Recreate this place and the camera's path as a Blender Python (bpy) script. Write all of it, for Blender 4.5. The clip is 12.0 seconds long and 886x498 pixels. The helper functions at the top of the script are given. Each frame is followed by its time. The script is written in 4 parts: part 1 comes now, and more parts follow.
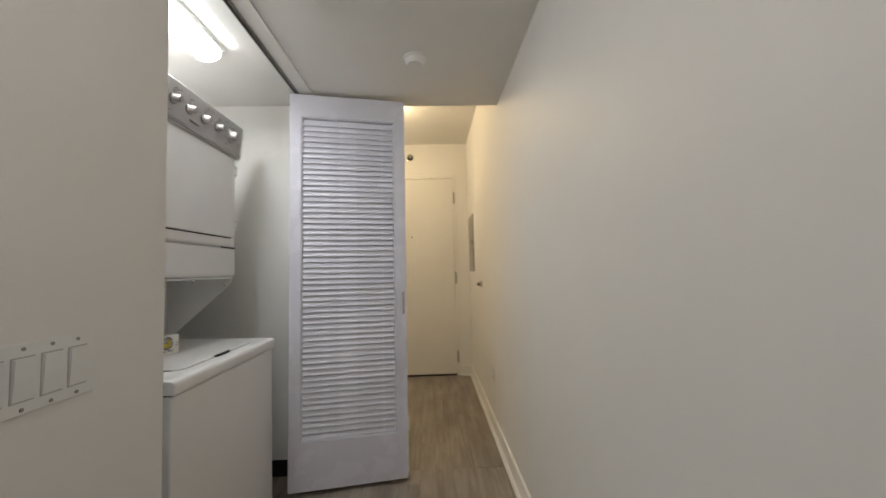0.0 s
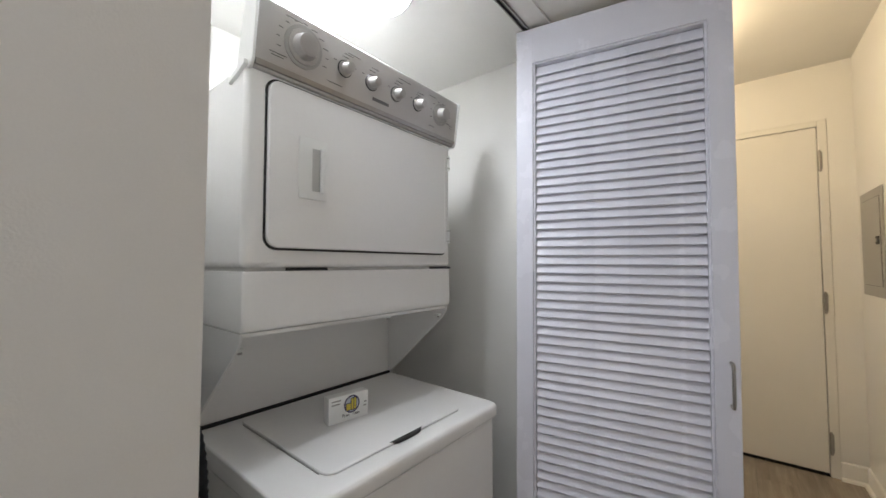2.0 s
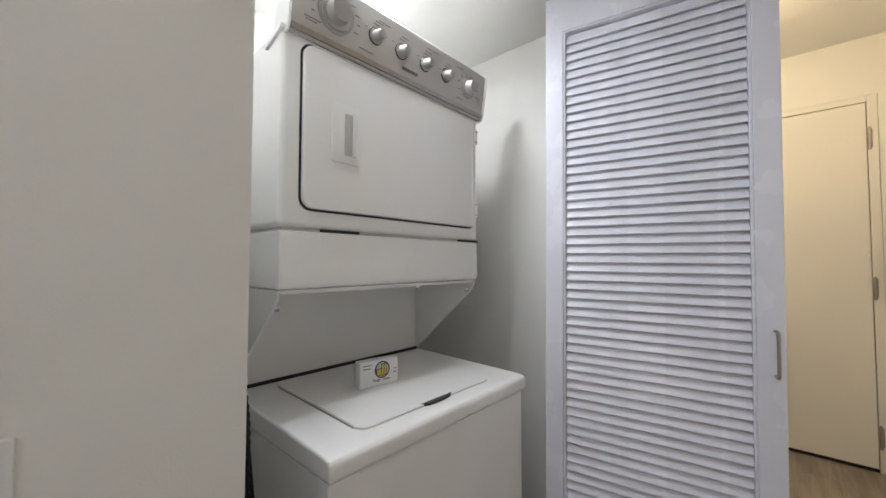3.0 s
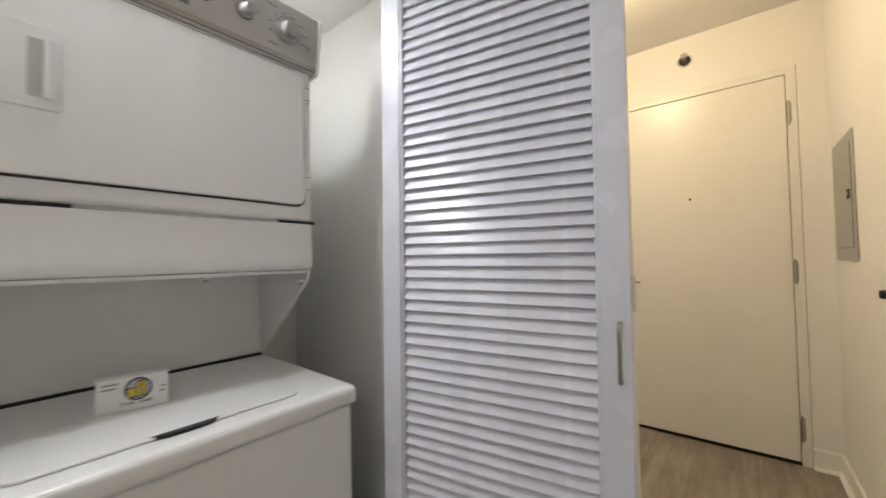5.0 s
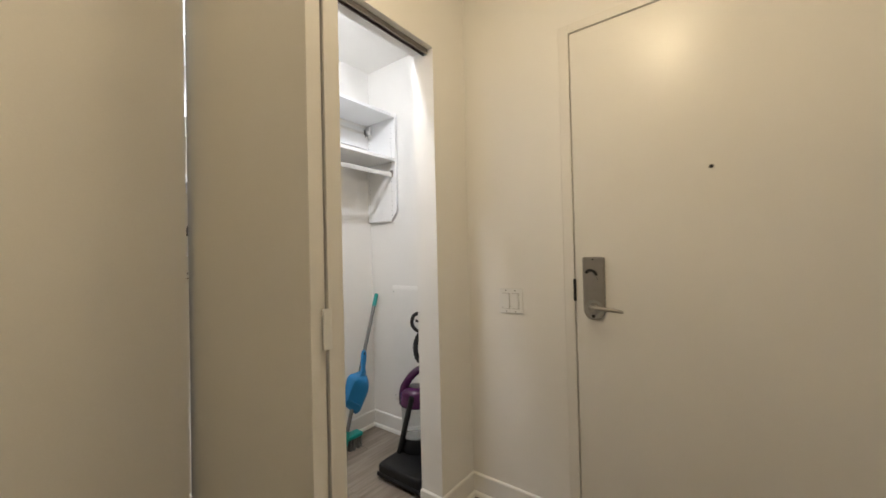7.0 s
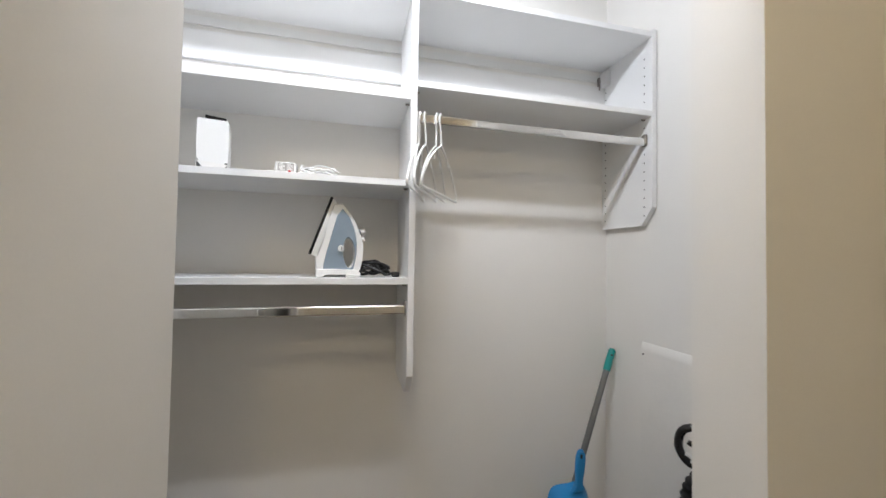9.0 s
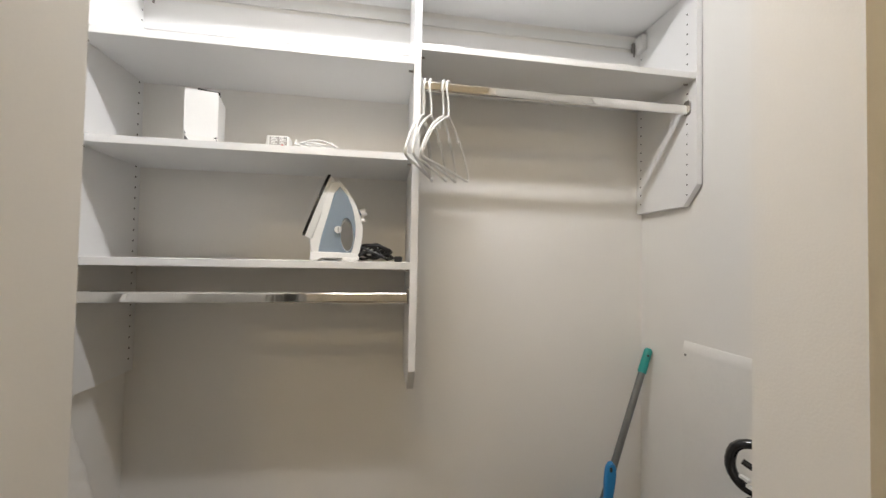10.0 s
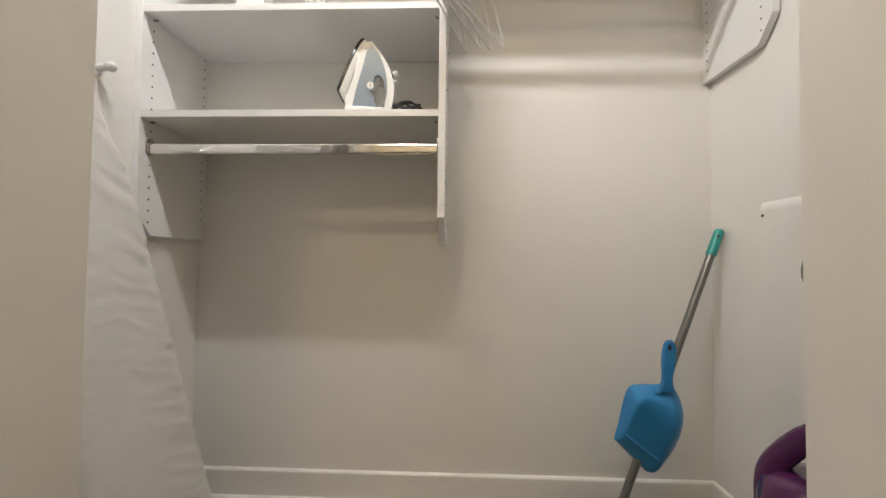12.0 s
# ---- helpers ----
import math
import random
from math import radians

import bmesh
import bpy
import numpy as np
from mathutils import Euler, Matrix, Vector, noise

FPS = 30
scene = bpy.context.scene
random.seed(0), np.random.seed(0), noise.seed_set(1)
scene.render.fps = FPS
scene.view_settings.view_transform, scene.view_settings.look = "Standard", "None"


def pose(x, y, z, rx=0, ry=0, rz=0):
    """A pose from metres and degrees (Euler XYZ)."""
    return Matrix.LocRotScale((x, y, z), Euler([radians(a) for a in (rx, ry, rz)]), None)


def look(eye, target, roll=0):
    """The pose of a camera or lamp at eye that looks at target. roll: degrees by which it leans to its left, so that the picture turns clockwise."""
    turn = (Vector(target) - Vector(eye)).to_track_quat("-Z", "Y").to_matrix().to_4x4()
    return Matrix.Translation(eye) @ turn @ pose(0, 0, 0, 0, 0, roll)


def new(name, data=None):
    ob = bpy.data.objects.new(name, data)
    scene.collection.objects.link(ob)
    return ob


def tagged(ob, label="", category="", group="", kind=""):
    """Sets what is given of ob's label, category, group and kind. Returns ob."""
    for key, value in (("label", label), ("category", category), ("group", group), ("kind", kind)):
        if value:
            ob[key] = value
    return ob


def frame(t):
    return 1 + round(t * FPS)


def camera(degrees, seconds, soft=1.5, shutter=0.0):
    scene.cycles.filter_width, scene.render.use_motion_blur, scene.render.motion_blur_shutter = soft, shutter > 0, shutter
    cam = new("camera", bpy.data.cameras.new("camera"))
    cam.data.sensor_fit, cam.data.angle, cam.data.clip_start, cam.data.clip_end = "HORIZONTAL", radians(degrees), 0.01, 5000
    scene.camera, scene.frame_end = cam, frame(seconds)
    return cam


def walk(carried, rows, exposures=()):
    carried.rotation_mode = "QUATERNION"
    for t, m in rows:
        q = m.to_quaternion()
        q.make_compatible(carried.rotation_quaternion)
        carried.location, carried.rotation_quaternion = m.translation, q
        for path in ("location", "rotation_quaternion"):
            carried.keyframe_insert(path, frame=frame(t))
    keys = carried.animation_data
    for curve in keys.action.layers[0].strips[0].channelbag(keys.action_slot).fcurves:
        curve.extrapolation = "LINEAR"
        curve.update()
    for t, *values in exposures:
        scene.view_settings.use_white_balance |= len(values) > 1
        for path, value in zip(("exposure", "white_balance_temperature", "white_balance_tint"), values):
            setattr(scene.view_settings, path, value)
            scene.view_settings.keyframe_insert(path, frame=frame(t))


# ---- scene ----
cam = camera(100.2, 12.0, 1.5, 0.25)
PATH = [
    (0, (1.601, 2.098, 1.093), (1.671, 4.094, 1.206), -1.5),
    (0.5, (1.596, 2.367, 1.116), (1.219, 4.328, 1.225), -1.0),
    (1, (1.529, 2.615, 1.156), (0.815, 4.48, 1.255), -0.5),
    (1.5, (1.511, 2.807, 1.19), (0.459, 4.505, 1.282), -0.1),
    (2, (1.472, 2.866, 1.235), (0.224, 4.427, 1.318), -0.0),
    (2.5, (1.452, 2.86, 1.207), (0.138, 4.365, 1.289), 0.0),
    (2.7, (1.452, 2.852, 1.184), (0.12, 4.342, 1.257), 0.2),
    (4.5, (1.537, 3.001, 1.05), (0.21, 4.496, 1.12), -0.4),
    (5, (1.632, 3.313, 1.11), (0.386, 4.876, 1.166), -1.1),
    (5.5, (1.668, 3.635, 1.12), (0.571, 5.306, 1.181), -1.2),
    (6, (1.656, 3.972, 1.146), (0.645, 5.696, 1.199), -1.2),
    (6.3, (1.597, 4.141, 1.162), (0.624, 5.888, 1.192), -1.5),
    (6.5, (1.573, 4.269, 1.159), (0.56, 5.993, 1.197), -1.3),
    (6.7, (1.531, 4.349, 1.172), (0.439, 6.024, 1.205), -1.3),
    (8.3, (1.009, 5.07, 1.156), (-0.78, 5.962, 1.231), 0.1),
    (8.5, (0.955, 5.139, 1.186), (-0.915, 5.844, 1.265), 0.4),
    (9, (0.835, 5.174, 1.263), (-1.107, 5.65, 1.315), 0.9),
    (9.5, (0.778, 5.173, 1.25), (-1.182, 5.57, 1.302), 1.2),
    (10, (0.732, 5.27, 1.216), (-1.244, 5.578, 1.267), 1.1),
    (10.5, (0.690, 5.375, 1.117), (-1.307, 5.475, 1.184), 0.7),
    (11, (0.687, 5.402, 0.931), (-1.312, 5.414, 0.986), 0.9),
    (11.5, (0.696, 5.396, 0.826), (-1.302, 5.356, 0.891), 0.9),
    (12, (0.712, 5.385, 0.803), (-1.286, 5.318, 0.862), 0.6),
]
walk(cam, [(t, look(e, g, r)) for t, e, g, r in PATH], [
    (0.0, 0.15, 6900, 12), (1.5, 0.25, 6600, 13), (2.5, 0.4, 6500, 12), (4.5, 0.6, 6800, 12), (5.0, 0.5, 6800, 12), (5.5, 0.34, 6600, 12), (6.0, 0.2, 6850, 12), (6.7, 0.06, 6550, 12),
    (8.3, -0.17, 5850, 12), (9.0, -0.25, 6100, 12), (9.5, -0.25, 6450, 12), (10.5, -0.25, 6800, 12), (11.0, -0.18, 6900, 12), (11.5, -0.03, 6900, 12), (12.0, 0.02, 6900, 12)])

# ---- light ----
world = bpy.data.worlds.new("world")
scene.world = world
world.use_nodes = True
wn = world.node_tree.nodes
sky = wn.new("ShaderNodeTexSky")
sky.sky_type = "NISHITA"
sky.sun_disc = False
sky.sun_elevation, sky.sun_rotation = radians(35), radians(180)
wn["Background"].inputs["Strength"].default_value = 0.1
world.node_tree.links.new(sky.outputs["Color"], wn["Background"].inputs["Color"])


def lamp(name, kind, m, energy, color, **props):
    data = bpy.data.lights.new(name, kind)
    data.energy, data.color = energy, color
    for key, value in props.items():
        if key == "size":
            data.size = value
        elif key == "size_y":
            data.shape, data.size_y = "RECTANGLE", value
        elif key == "radius":
            data.shadow_soft_size = value
    ob = new(name, data)
    ob.matrix_world = m
    return ob


LAMP_Z = 1.976
WARM, COOL, DAY = (1.0, 0.80, 0.50), (0.93, 0.95, 0.98), (0.84, 0.90, 1.0)
lamp("foyer_light", "POINT", pose(1.20, 5.05, 2.345), 16, WARM, radius=0.08)
lamp("closet_light", "AREA", pose(0.24, 5.19, 2.33, 0, 38, 0), 10.3, COOL, size=0.05, size_y=0.56)
lamp("laundry_light", "AREA", pose(0.695, 3.435, LAMP_Z), 3.6, (0.85, 0.93, 1.0), size=0.09, size_y=0.36)
lamp("window_light", "AREA", pose(-0.5, -3.9, 1.4, 90, 0, 0), 42, DAY, size=1.7, size_y=1.5)
# added unseen lamp that brightens the hall walls and washer front
lamp("hall_fill_light", "POINT", pose(1.40, 2.35, 1.945), 1.5, (0.97, 0.97, 1.0), radius=0.07)


# ---- materials ----
def material(name, color, rough=0.5, metal=0.0, var=0.06, scale=6.0, fine=180.0, bump=0.05, spec=0.5, coat=0.0, stretch=(1, 1, 1), island=0.0):
    """A painted or solid surface with two scales of variation and fine relief."""
    m = bpy.data.materials.new(name)
    m.use_nodes = True
    nt = m.node_tree
    n, l = nt.nodes, nt.links
    b = n["Principled BSDF"]
    b.inputs["Metallic"].default_value = metal
    b.inputs["Specular IOR Level"].default_value = spec
    b.inputs["Coat Weight"].default_value = coat
    tc = n.new("ShaderNodeTexCoord")
    mp = n.new("ShaderNodeMapping")
    mp.inputs["Scale"].default_value = stretch
    l.new(tc.outputs["Object"], mp.inputs["Vector"])
    big, small = n.new("ShaderNodeTexNoise"), n.new("ShaderNodeTexNoise")
    big.inputs["Scale"].default_value, big.inputs["Detail"].default_value = scale, 4
    small.inputs["Scale"].default_value, small.inputs["Detail"].default_value = fine, 3
    for t in (big, small):
        l.new(mp.outputs["Vector"], t.inputs["Vector"])
    ramp = n.new("ShaderNodeValToRGB")
    ramp.color_ramp.elements[0].position, ramp.color_ramp.elements[1].position = 0.3, 0.7
    ramp.color_ramp.elements[0].color = (*[c * (1 - var) for c in color], 1)
    ramp.color_ramp.elements[1].color = (*[min(1, c * (1 + var)) for c in color], 1)
    mix = n.new("ShaderNodeMath")
    mix.operation = "MULTIPLY_ADD"
    mix.inputs[1].default_value, mix.inputs[2].default_value = 0.35, 0.0
    l.new(small.outputs["Fac"], mix.inputs[0])
    add = n.new("ShaderNodeMath")
    add.operation = "MULTIPLY_ADD"
    add.inputs[1].default_value = 0.65
    l.new(big.outputs["Fac"], add.inputs[0])
    l.new(mix.outputs[0], add.inputs[2])
    fac = add
    if island:
        info = n.new("ShaderNodeObjectInfo")
        isl = n.new("ShaderNodeMath")
        isl.operation = "MULTIPLY_ADD"
        isl.inputs[1].default_value = island
        l.new(info.outputs["Random"], isl.inputs[0])
        l.new(add.outputs[0], isl.inputs[2])
        off = n.new("ShaderNodeMath")
        off.operation = "SUBTRACT"
        off.inputs[1].default_value = island / 2
        l.new(isl.outputs[0], off.inputs[0])
        fac = off
    l.new(fac.outputs[0], ramp.inputs["Fac"])
    l.new(ramp.outputs["Color"], b.inputs["Base Color"])
    rr = n.new("ShaderNodeMapRange")
    rr.inputs["To Min"].default_value, rr.inputs["To Max"].default_value = max(0.02, rough * 0.85), min(1, rough * 1.15)
    l.new(big.outputs["Fac"], rr.inputs["Value"])
    l.new(rr.outputs["Result"], b.inputs["Roughness"])
    if bump:
        bp = n.new("ShaderNodeBump")
        bp.inputs["Strength"].default_value, bp.inputs["Distance"].default_value = bump, 0.002
        l.new(small.outputs["Fac"], bp.inputs["Height"])
        l.new(bp.outputs["Normal"], b.inputs["Normal"])
    return m


def glow(name, color, strength):
    m = bpy.data.materials.new(name)
    m.use_nodes = True
    b = m.node_tree.nodes["Principled BSDF"]
    b.inputs["Base Color"].default_value = (0.9, 0.9, 0.9, 1)
    b.inputs["Emission Color"].default_value = (*color, 1)
    b.inputs["Emission Strength"].default_value = strength
    return m


WALL = material("wall_paint", (0.83, 0.813, 0.778), 0.5, var=0.025, scale=2.5, fine=320, bump=0.12, spec=0.35)
CEIL = material("ceiling_paint", (0.83, 0.813, 0.778), 0.8, var=0.03, scale=3, fine=250, bump=0.15, spec=0.2)
TRIM = material("trim_paint", (0.82, 0.805, 0.77), 0.35, var=0.03, scale=8, fine=120, bump=0.04)
DOOR = material("door_paint", (0.79, 0.77, 0.728), 0.31, var=0.025, scale=3, fine=300, bump=0.06)
LOUVRE = material("louvre_paint", (0.76, 0.755, 0.83), 0.27, var=0.03, scale=7, fine=160, bump=0.05)
ENAMEL = material("white_enamel", (0.85, 0.84, 0.825), 0.24, var=0.02, scale=4, fine=90, bump=0.02)
PLASTIC = material("white_plastic", (0.82, 0.82, 0.80), 0.38, var=0.02, scale=9, fine=200, bump=0.03)
SILVER = material("silver_panel", (0.50, 0.48, 0.46), 0.4, metal=0.35, var=0.04, scale=12, fine=400, bump=0.03)
CHROME = material("chrome", (0.80, 0.79, 0.77), 0.09, metal=1.0, var=0.03, scale=20, fine=200, bump=0.0)
STEEL = material("brushed_steel", (0.36, 0.34, 0.315), 0.34, metal=1.0, var=0.08, scale=18, fine=500, bump=0.05, stretch=(1, 1, 0.15))
GREYMETAL = material("grey_enamel", (0.36, 0.35, 0.33), 0.42, metal=0.1, var=0.05, scale=14, fine=260, bump=0.04)
BLACK = material("black_rubber", (0.008, 0.008, 0.009), 0.5, var=0.2, scale=20, fine=200, bump=0.08)
PRINT = material("dark_print", (0.10, 0.095, 0.09), 0.5)
# grey standing for shade in switch gaps, vent gap and finger recess
GAP_SHADE = material("gap_shade", (0.50, 0.49, 0.47), 0.5)
DARK = material("dark_gap", (0.03, 0.028, 0.026), 0.8, var=0.1)
MELAMINE = material("white_melamine", (0.83, 0.83, 0.825), 0.34, var=0.02, scale=6, fine=400, bump=0.03)


def plank_material(name, dark, mid, light):
    """Printed wood grain along y, shifted from plank to plank."""
    m = bpy.data.materials.new(name)
    m.use_nodes = True
    n, l = m.node_tree.nodes, m.node_tree.links
    b = n["Principled BSDF"]
    tc, info, off = n.new("ShaderNodeTexCoord"), n.new("ShaderNodeObjectInfo"), n.new("ShaderNodeVectorMath")
    off.operation = "MULTIPLY_ADD"
    off.inputs[1].default_value = (7.0, 31.0, 13.0)
    l.new(info.outputs["Random"], off.inputs[0])
    l.new(tc.outputs["Object"], off.inputs[2])

    def grain(stretch, scale, detail, rough):
        mp, t = n.new("ShaderNodeMapping"), n.new("ShaderNodeTexNoise")
        mp.inputs["Scale"].default_value = stretch
        t.inputs["Scale"].default_value, t.inputs["Detail"].default_value, t.inputs["Roughness"].default_value = scale, detail, rough
        l.new(off.outputs["Vector"], mp.inputs["Vector"])
        l.new(mp.outputs["Vector"], t.inputs["Vector"])
        return t
    blotch, streak, pore = grain((4, 1.1, 1), 2.6, 3, 0.5), grain((22, 1.0, 1), 2.2, 5, 0.6), grain((160, 5, 1), 2.0, 2, 0.5)
    acc = None
    for t, w in ((blotch, 0.46), (streak, 0.40), (pore, 0.14)):
        k = n.new("ShaderNodeMath")
        k.operation = "MULTIPLY_ADD"
        k.inputs[1].default_value = w
        l.new(t.outputs["Fac"], k.inputs[0])
        if acc:
            l.new(acc.outputs[0], k.inputs[2])
        else:
            k.inputs[2].default_value = 0.0
        acc = k
    shift = n.new("ShaderNodeMath")
    shift.operation = "MULTIPLY_ADD"
    shift.inputs[1].default_value = 0.05
    l.new(info.outputs["Random"], shift.inputs[0])
    l.new(acc.outputs[0], shift.inputs[2])
    ramp = n.new("ShaderNodeValToRGB")
    ramp.color_ramp.elements[0].position, ramp.color_ramp.elements[1].position = 0.38, 0.66
    ramp.color_ramp.elements[0].color, ramp.color_ramp.elements[1].color = (*dark, 1), (*light, 1)
    ramp.color_ramp.elements.new(0.52).color = (*mid, 1)
    l.new(shift.outputs[0], ramp.inputs["Fac"])
    l.new(ramp.outputs["Color"], b.inputs["Base Color"])
    rr = n.new("ShaderNodeMapRange")
    rr.inputs["To Min"].default_value, rr.inputs["To Max"].default_value = 0.34, 0.52
    l.new(streak.outputs["Fac"], rr.inputs["Value"])
    l.new(rr.outputs["Result"], b.inputs["Roughness"])
    bp = n.new("ShaderNodeBump")
    bp.inputs["Strength"].default_value, bp.inputs["Distance"].default_value = 0.15, 0.001
    l.new(pore.outputs["Fac"], bp.inputs["Height"])
    l.new(bp.outputs["Normal"], b.inputs["Normal"])
    return m


WOOD = plank_material("vinyl_plank", (0.16, 0.132, 0.107), (0.25, 0.21, 0.172), (0.36, 0.312, 0.262))
BLUE = material("blue_plastic", (0.024, 0.235, 0.54), 0.36, var=0.06, scale=10, fine=200, bump=0.04)
TEAL = material("teal_plastic", (0.01, 0.30, 0.27), 0.35, var=0.06, scale=10)
GREYTUBE = material("grey_tube", (0.20, 0.20, 0.20), 0.3, metal=0.6, var=0.06, scale=15)
PURPLE = material("purple_plastic", (0.075, 0.012, 0.07), 0.2, var=0.08, scale=10, bump=0.02, coat=0.3)
FABRIC = material("white_cover", (0.82, 0.81, 0.785), 0.9, var=0.03, scale=10, fine=700, bump=0.3, spec=0.15)
# glowing shade of the added, unseen hall lamp
FILL_GLASS = glow("fill_lamp_glass", (1.0, 0.98, 0.95), 9.0)
KNOB = material("knob_grey", (0.42, 0.40, 0.38), 0.42, metal=0.25, var=0.05, scale=20, fine=300, bump=0.03)
TUBE = glow("tube_diffuser", (0.88, 0.95, 1.0), 20.0)
CLOSET_TUBE = glow("closet_diffuser", (0.93, 0.95, 0.98), 20.0)
LAMPW = glow("lamp_glass_warm", (1.0, 0.8, 0.5), 6.0)


# ---- mesh helpers ----
def box(bm, x0, y0, z0, x1, y1, z1, bevel=0.0, segs=2):
    """Adds a box, bevelled on all its edges."""
    m = Matrix.LocRotScale(((x0 + x1) / 2, (y0 + y1) / 2, (z0 + z1) / 2), None, (abs(x1 - x0), abs(y1 - y0), abs(z1 - z0)))
    made = bmesh.ops.create_cube(bm, size=1, matrix=m)["verts"]
    if bevel:
        bmesh.ops.bevel(bm, geom=list({e for v in made for e in v.link_edges}), offset=bevel, segments=segs, profile=0.5, affect="EDGES")
    return bm


def cyl(bm, a, b, r, r2=None, n=20):
    """Adds a capped cylinder or cone from a to b."""
    a, b = Vector(a), Vector(b)
    m = Matrix.Translation((a + b) / 2) @ (b - a).to_track_quat("Z", "Y").to_matrix().to_4x4()
    bmesh.ops.create_cone(bm, cap_ends=True, segments=n, radius1=r, radius2=r if r2 is None else r2, depth=(b - a).length, matrix=m)
    return bm


def prism(bm, outline, axis, lo, hi, bevel=0.0):
    """Adds an outline in the plane across axis, drawn out from lo to hi."""
    def place(p, h):
        return {"x": (h, p[0], p[1]), "y": (p[0], h, p[1]), "z": (p[0], p[1], h)}[axis]
    a = [bm.verts.new(place(p, lo)) for p in outline]
    b = [bm.verts.new(place(p, hi)) for p in outline]
    made = [bm.faces.new(a), bm.faces.new(b[::-1])]
    for i in range(len(outline)):
        j = (i + 1) % len(outline)
        made.append(bm.faces.new((a[j], a[i], b[i], b[j])))
    bmesh.ops.recalc_face_normals(bm, faces=made)
    if bevel:
        bmesh.ops.bevel(bm, geom=list({e for f in made for e in f.edges}), offset=bevel, segments=2, profile=0.5, affect="EDGES")
    return bm


def rounded(w, h, r, n=6, cx=0.0, cy=0.0):
    """The outline of a rectangle with round corners."""
    out = []
    for k, (sx, sy) in enumerate(((1, 1), (-1, 1), (-1, -1), (1, -1))):
        for i in range(n + 1):
            a = radians(90 * k + 90 * i / n)
            out.append((cx + sx * (w / 2 - r) + r * math.cos(a), cy + sy * (h / 2 - r) + r * math.sin(a)))
    return out


def sweep(bm, points, r, n=10, closed=False):
    """Adds a round tube along points; r may be one radius for each point."""
    pts = [Vector(p) for p in points]
    rs = r if isinstance(r, (list, tuple)) else [r] * len(pts)
    rings = []
    side = None
    for i, p in enumerate(pts):
        t = (pts[min(i + 1, len(pts) - 1)] - pts[max(i - 1, 0)]).normalized()
        if side is None:
            side = t.orthogonal().normalized()
        side = (side - t * side.dot(t)).normalized()
        up = t.cross(side)
        rings.append([bm.verts.new(p + (side * math.cos(2 * math.pi * k / n) + up * math.sin(2 * math.pi * k / n)) * rs[i]) for k in range(n)])
    for a, b in zip(rings, rings[1:]):
        for k in range(n):
            bm.faces.new((a[k], a[(k + 1) % n], b[(k + 1) % n], b[k]))
    bm.faces.new(rings[0][::-1])
    bm.faces.new(rings[-1])
    return bm


def arc(points, steps=6):
    """A smooth line through the points."""
    pts = [Vector(p) for p in points]
    out = []
    for i in range(len(pts) - 1):
        p0, p1, p2, p3 = pts[max(i - 1, 0)], pts[i], pts[i + 1], pts[min(i + 2, len(pts) - 1)]
        for k in range(steps):
            t = k / steps
            out.append(0.5 * (2 * p1 + (p2 - p0) * t + (2 * p0 - 5 * p1 + 4 * p2 - p3) * t * t + (3 * p1 - p0 - 3 * p2 + p3) * t ** 3))
    return out + [pts[-1]]


def flat_faces(me):
    """Normals weighted by area: broad faces stay flat, small rounded edges turn smoothly."""
    normals = [p.normal.copy() for p in me.polygons]
    areas = [p.area for p in me.polygons]
    around = [[] for v in me.vertices]
    for p in me.polygons:
        for v in p.vertices:
            around[v].append(p.index)
    out = []
    for p in me.polygons:
        own = normals[p.index]
        for v in p.vertices:
            total = Vector((0, 0, 0))
            for g in around[v]:
                if normals[g].dot(own) > 0.64:
                    total += normals[g] * areas[g]
            out.append(total.normalized() if total.length > 1e-12 else own)
    me.normals_split_custom_set(out)


def mesh_of(name, bm, mat, smooth=True):
    me = bpy.data.meshes.new(name)
    bm.to_mesh(me)
    bm.free()
    me.materials.append(mat)
    if smooth:
        me.shade_smooth()
        flat_faces(me)
    return me


def part(name, bm, mat, parent=None, label="", m=None):
    ob = new(name, mesh_of(name, bm, mat))
    if parent:
        ob.parent = parent
    if m is not None:
        ob.matrix_local = m
    return tagged(ob, label)


def thing(name, m, label, category, group=""):
    ob = new(name)
    ob.matrix_world = m
    return tagged(ob, label, category, group)


def single(name, bm, mat, label, category, group="", m=None):
    ob = new(name, mesh_of(name, bm, mat))
    if m is not None:
        ob.matrix_world = m
    return tagged(ob, label, category, group)


def structure(name, bm, mat, label, category):
    return tagged(new(name, mesh_of(name, bm, mat)), label, category, kind="structure")


B = bmesh.new

# ---- the shell ----
XR, XL, XI, XB = 2.012, 0.43, 0.31, -0.53      # hall right, foyer left, closet front wall inside, closet back
YE, YS, LOW, HIGH = 6.0, 4.2, 2.045, 2.44       # entry wall, soffit end, low and high ceilings
HALL = 0.94                                     # plane of the hall's left wall and the laundry front

structure("wall_right", box(B(), XR, -4.1, 0, XR + 0.12, YE + 0.12, 2.6), WALL, "plain cream painted hall wall", "wall")
bm = B()
for x0, x1, z0 in ((XL, 0.905, 0), (0.905, 1.90, 2.105), (1.90, XR, 0)):
    box(bm, x0, YE, z0, x1, YE + 0.12, 2.6)
structure("wall_entry", bm, WALL, "cream painted wall around the entry door", "wall")
bm = B()
for y0, y1, z0 in ((YS + 0.1, 4.793, 0), (4.793, 5.750, 2.09), (5.750, 6.33, 0)):
    box(bm, XI, y0, z0, XL, y1, 2.6)
structure("wall_closet_front", bm, WALL, "cream painted wall with the closet opening", "wall")
structure("wall_partition", box(B(), -0.02, YS, 0, HALL, YS + 0.1, 2.6), WALL, "painted partition between laundry and foyer", "wall")
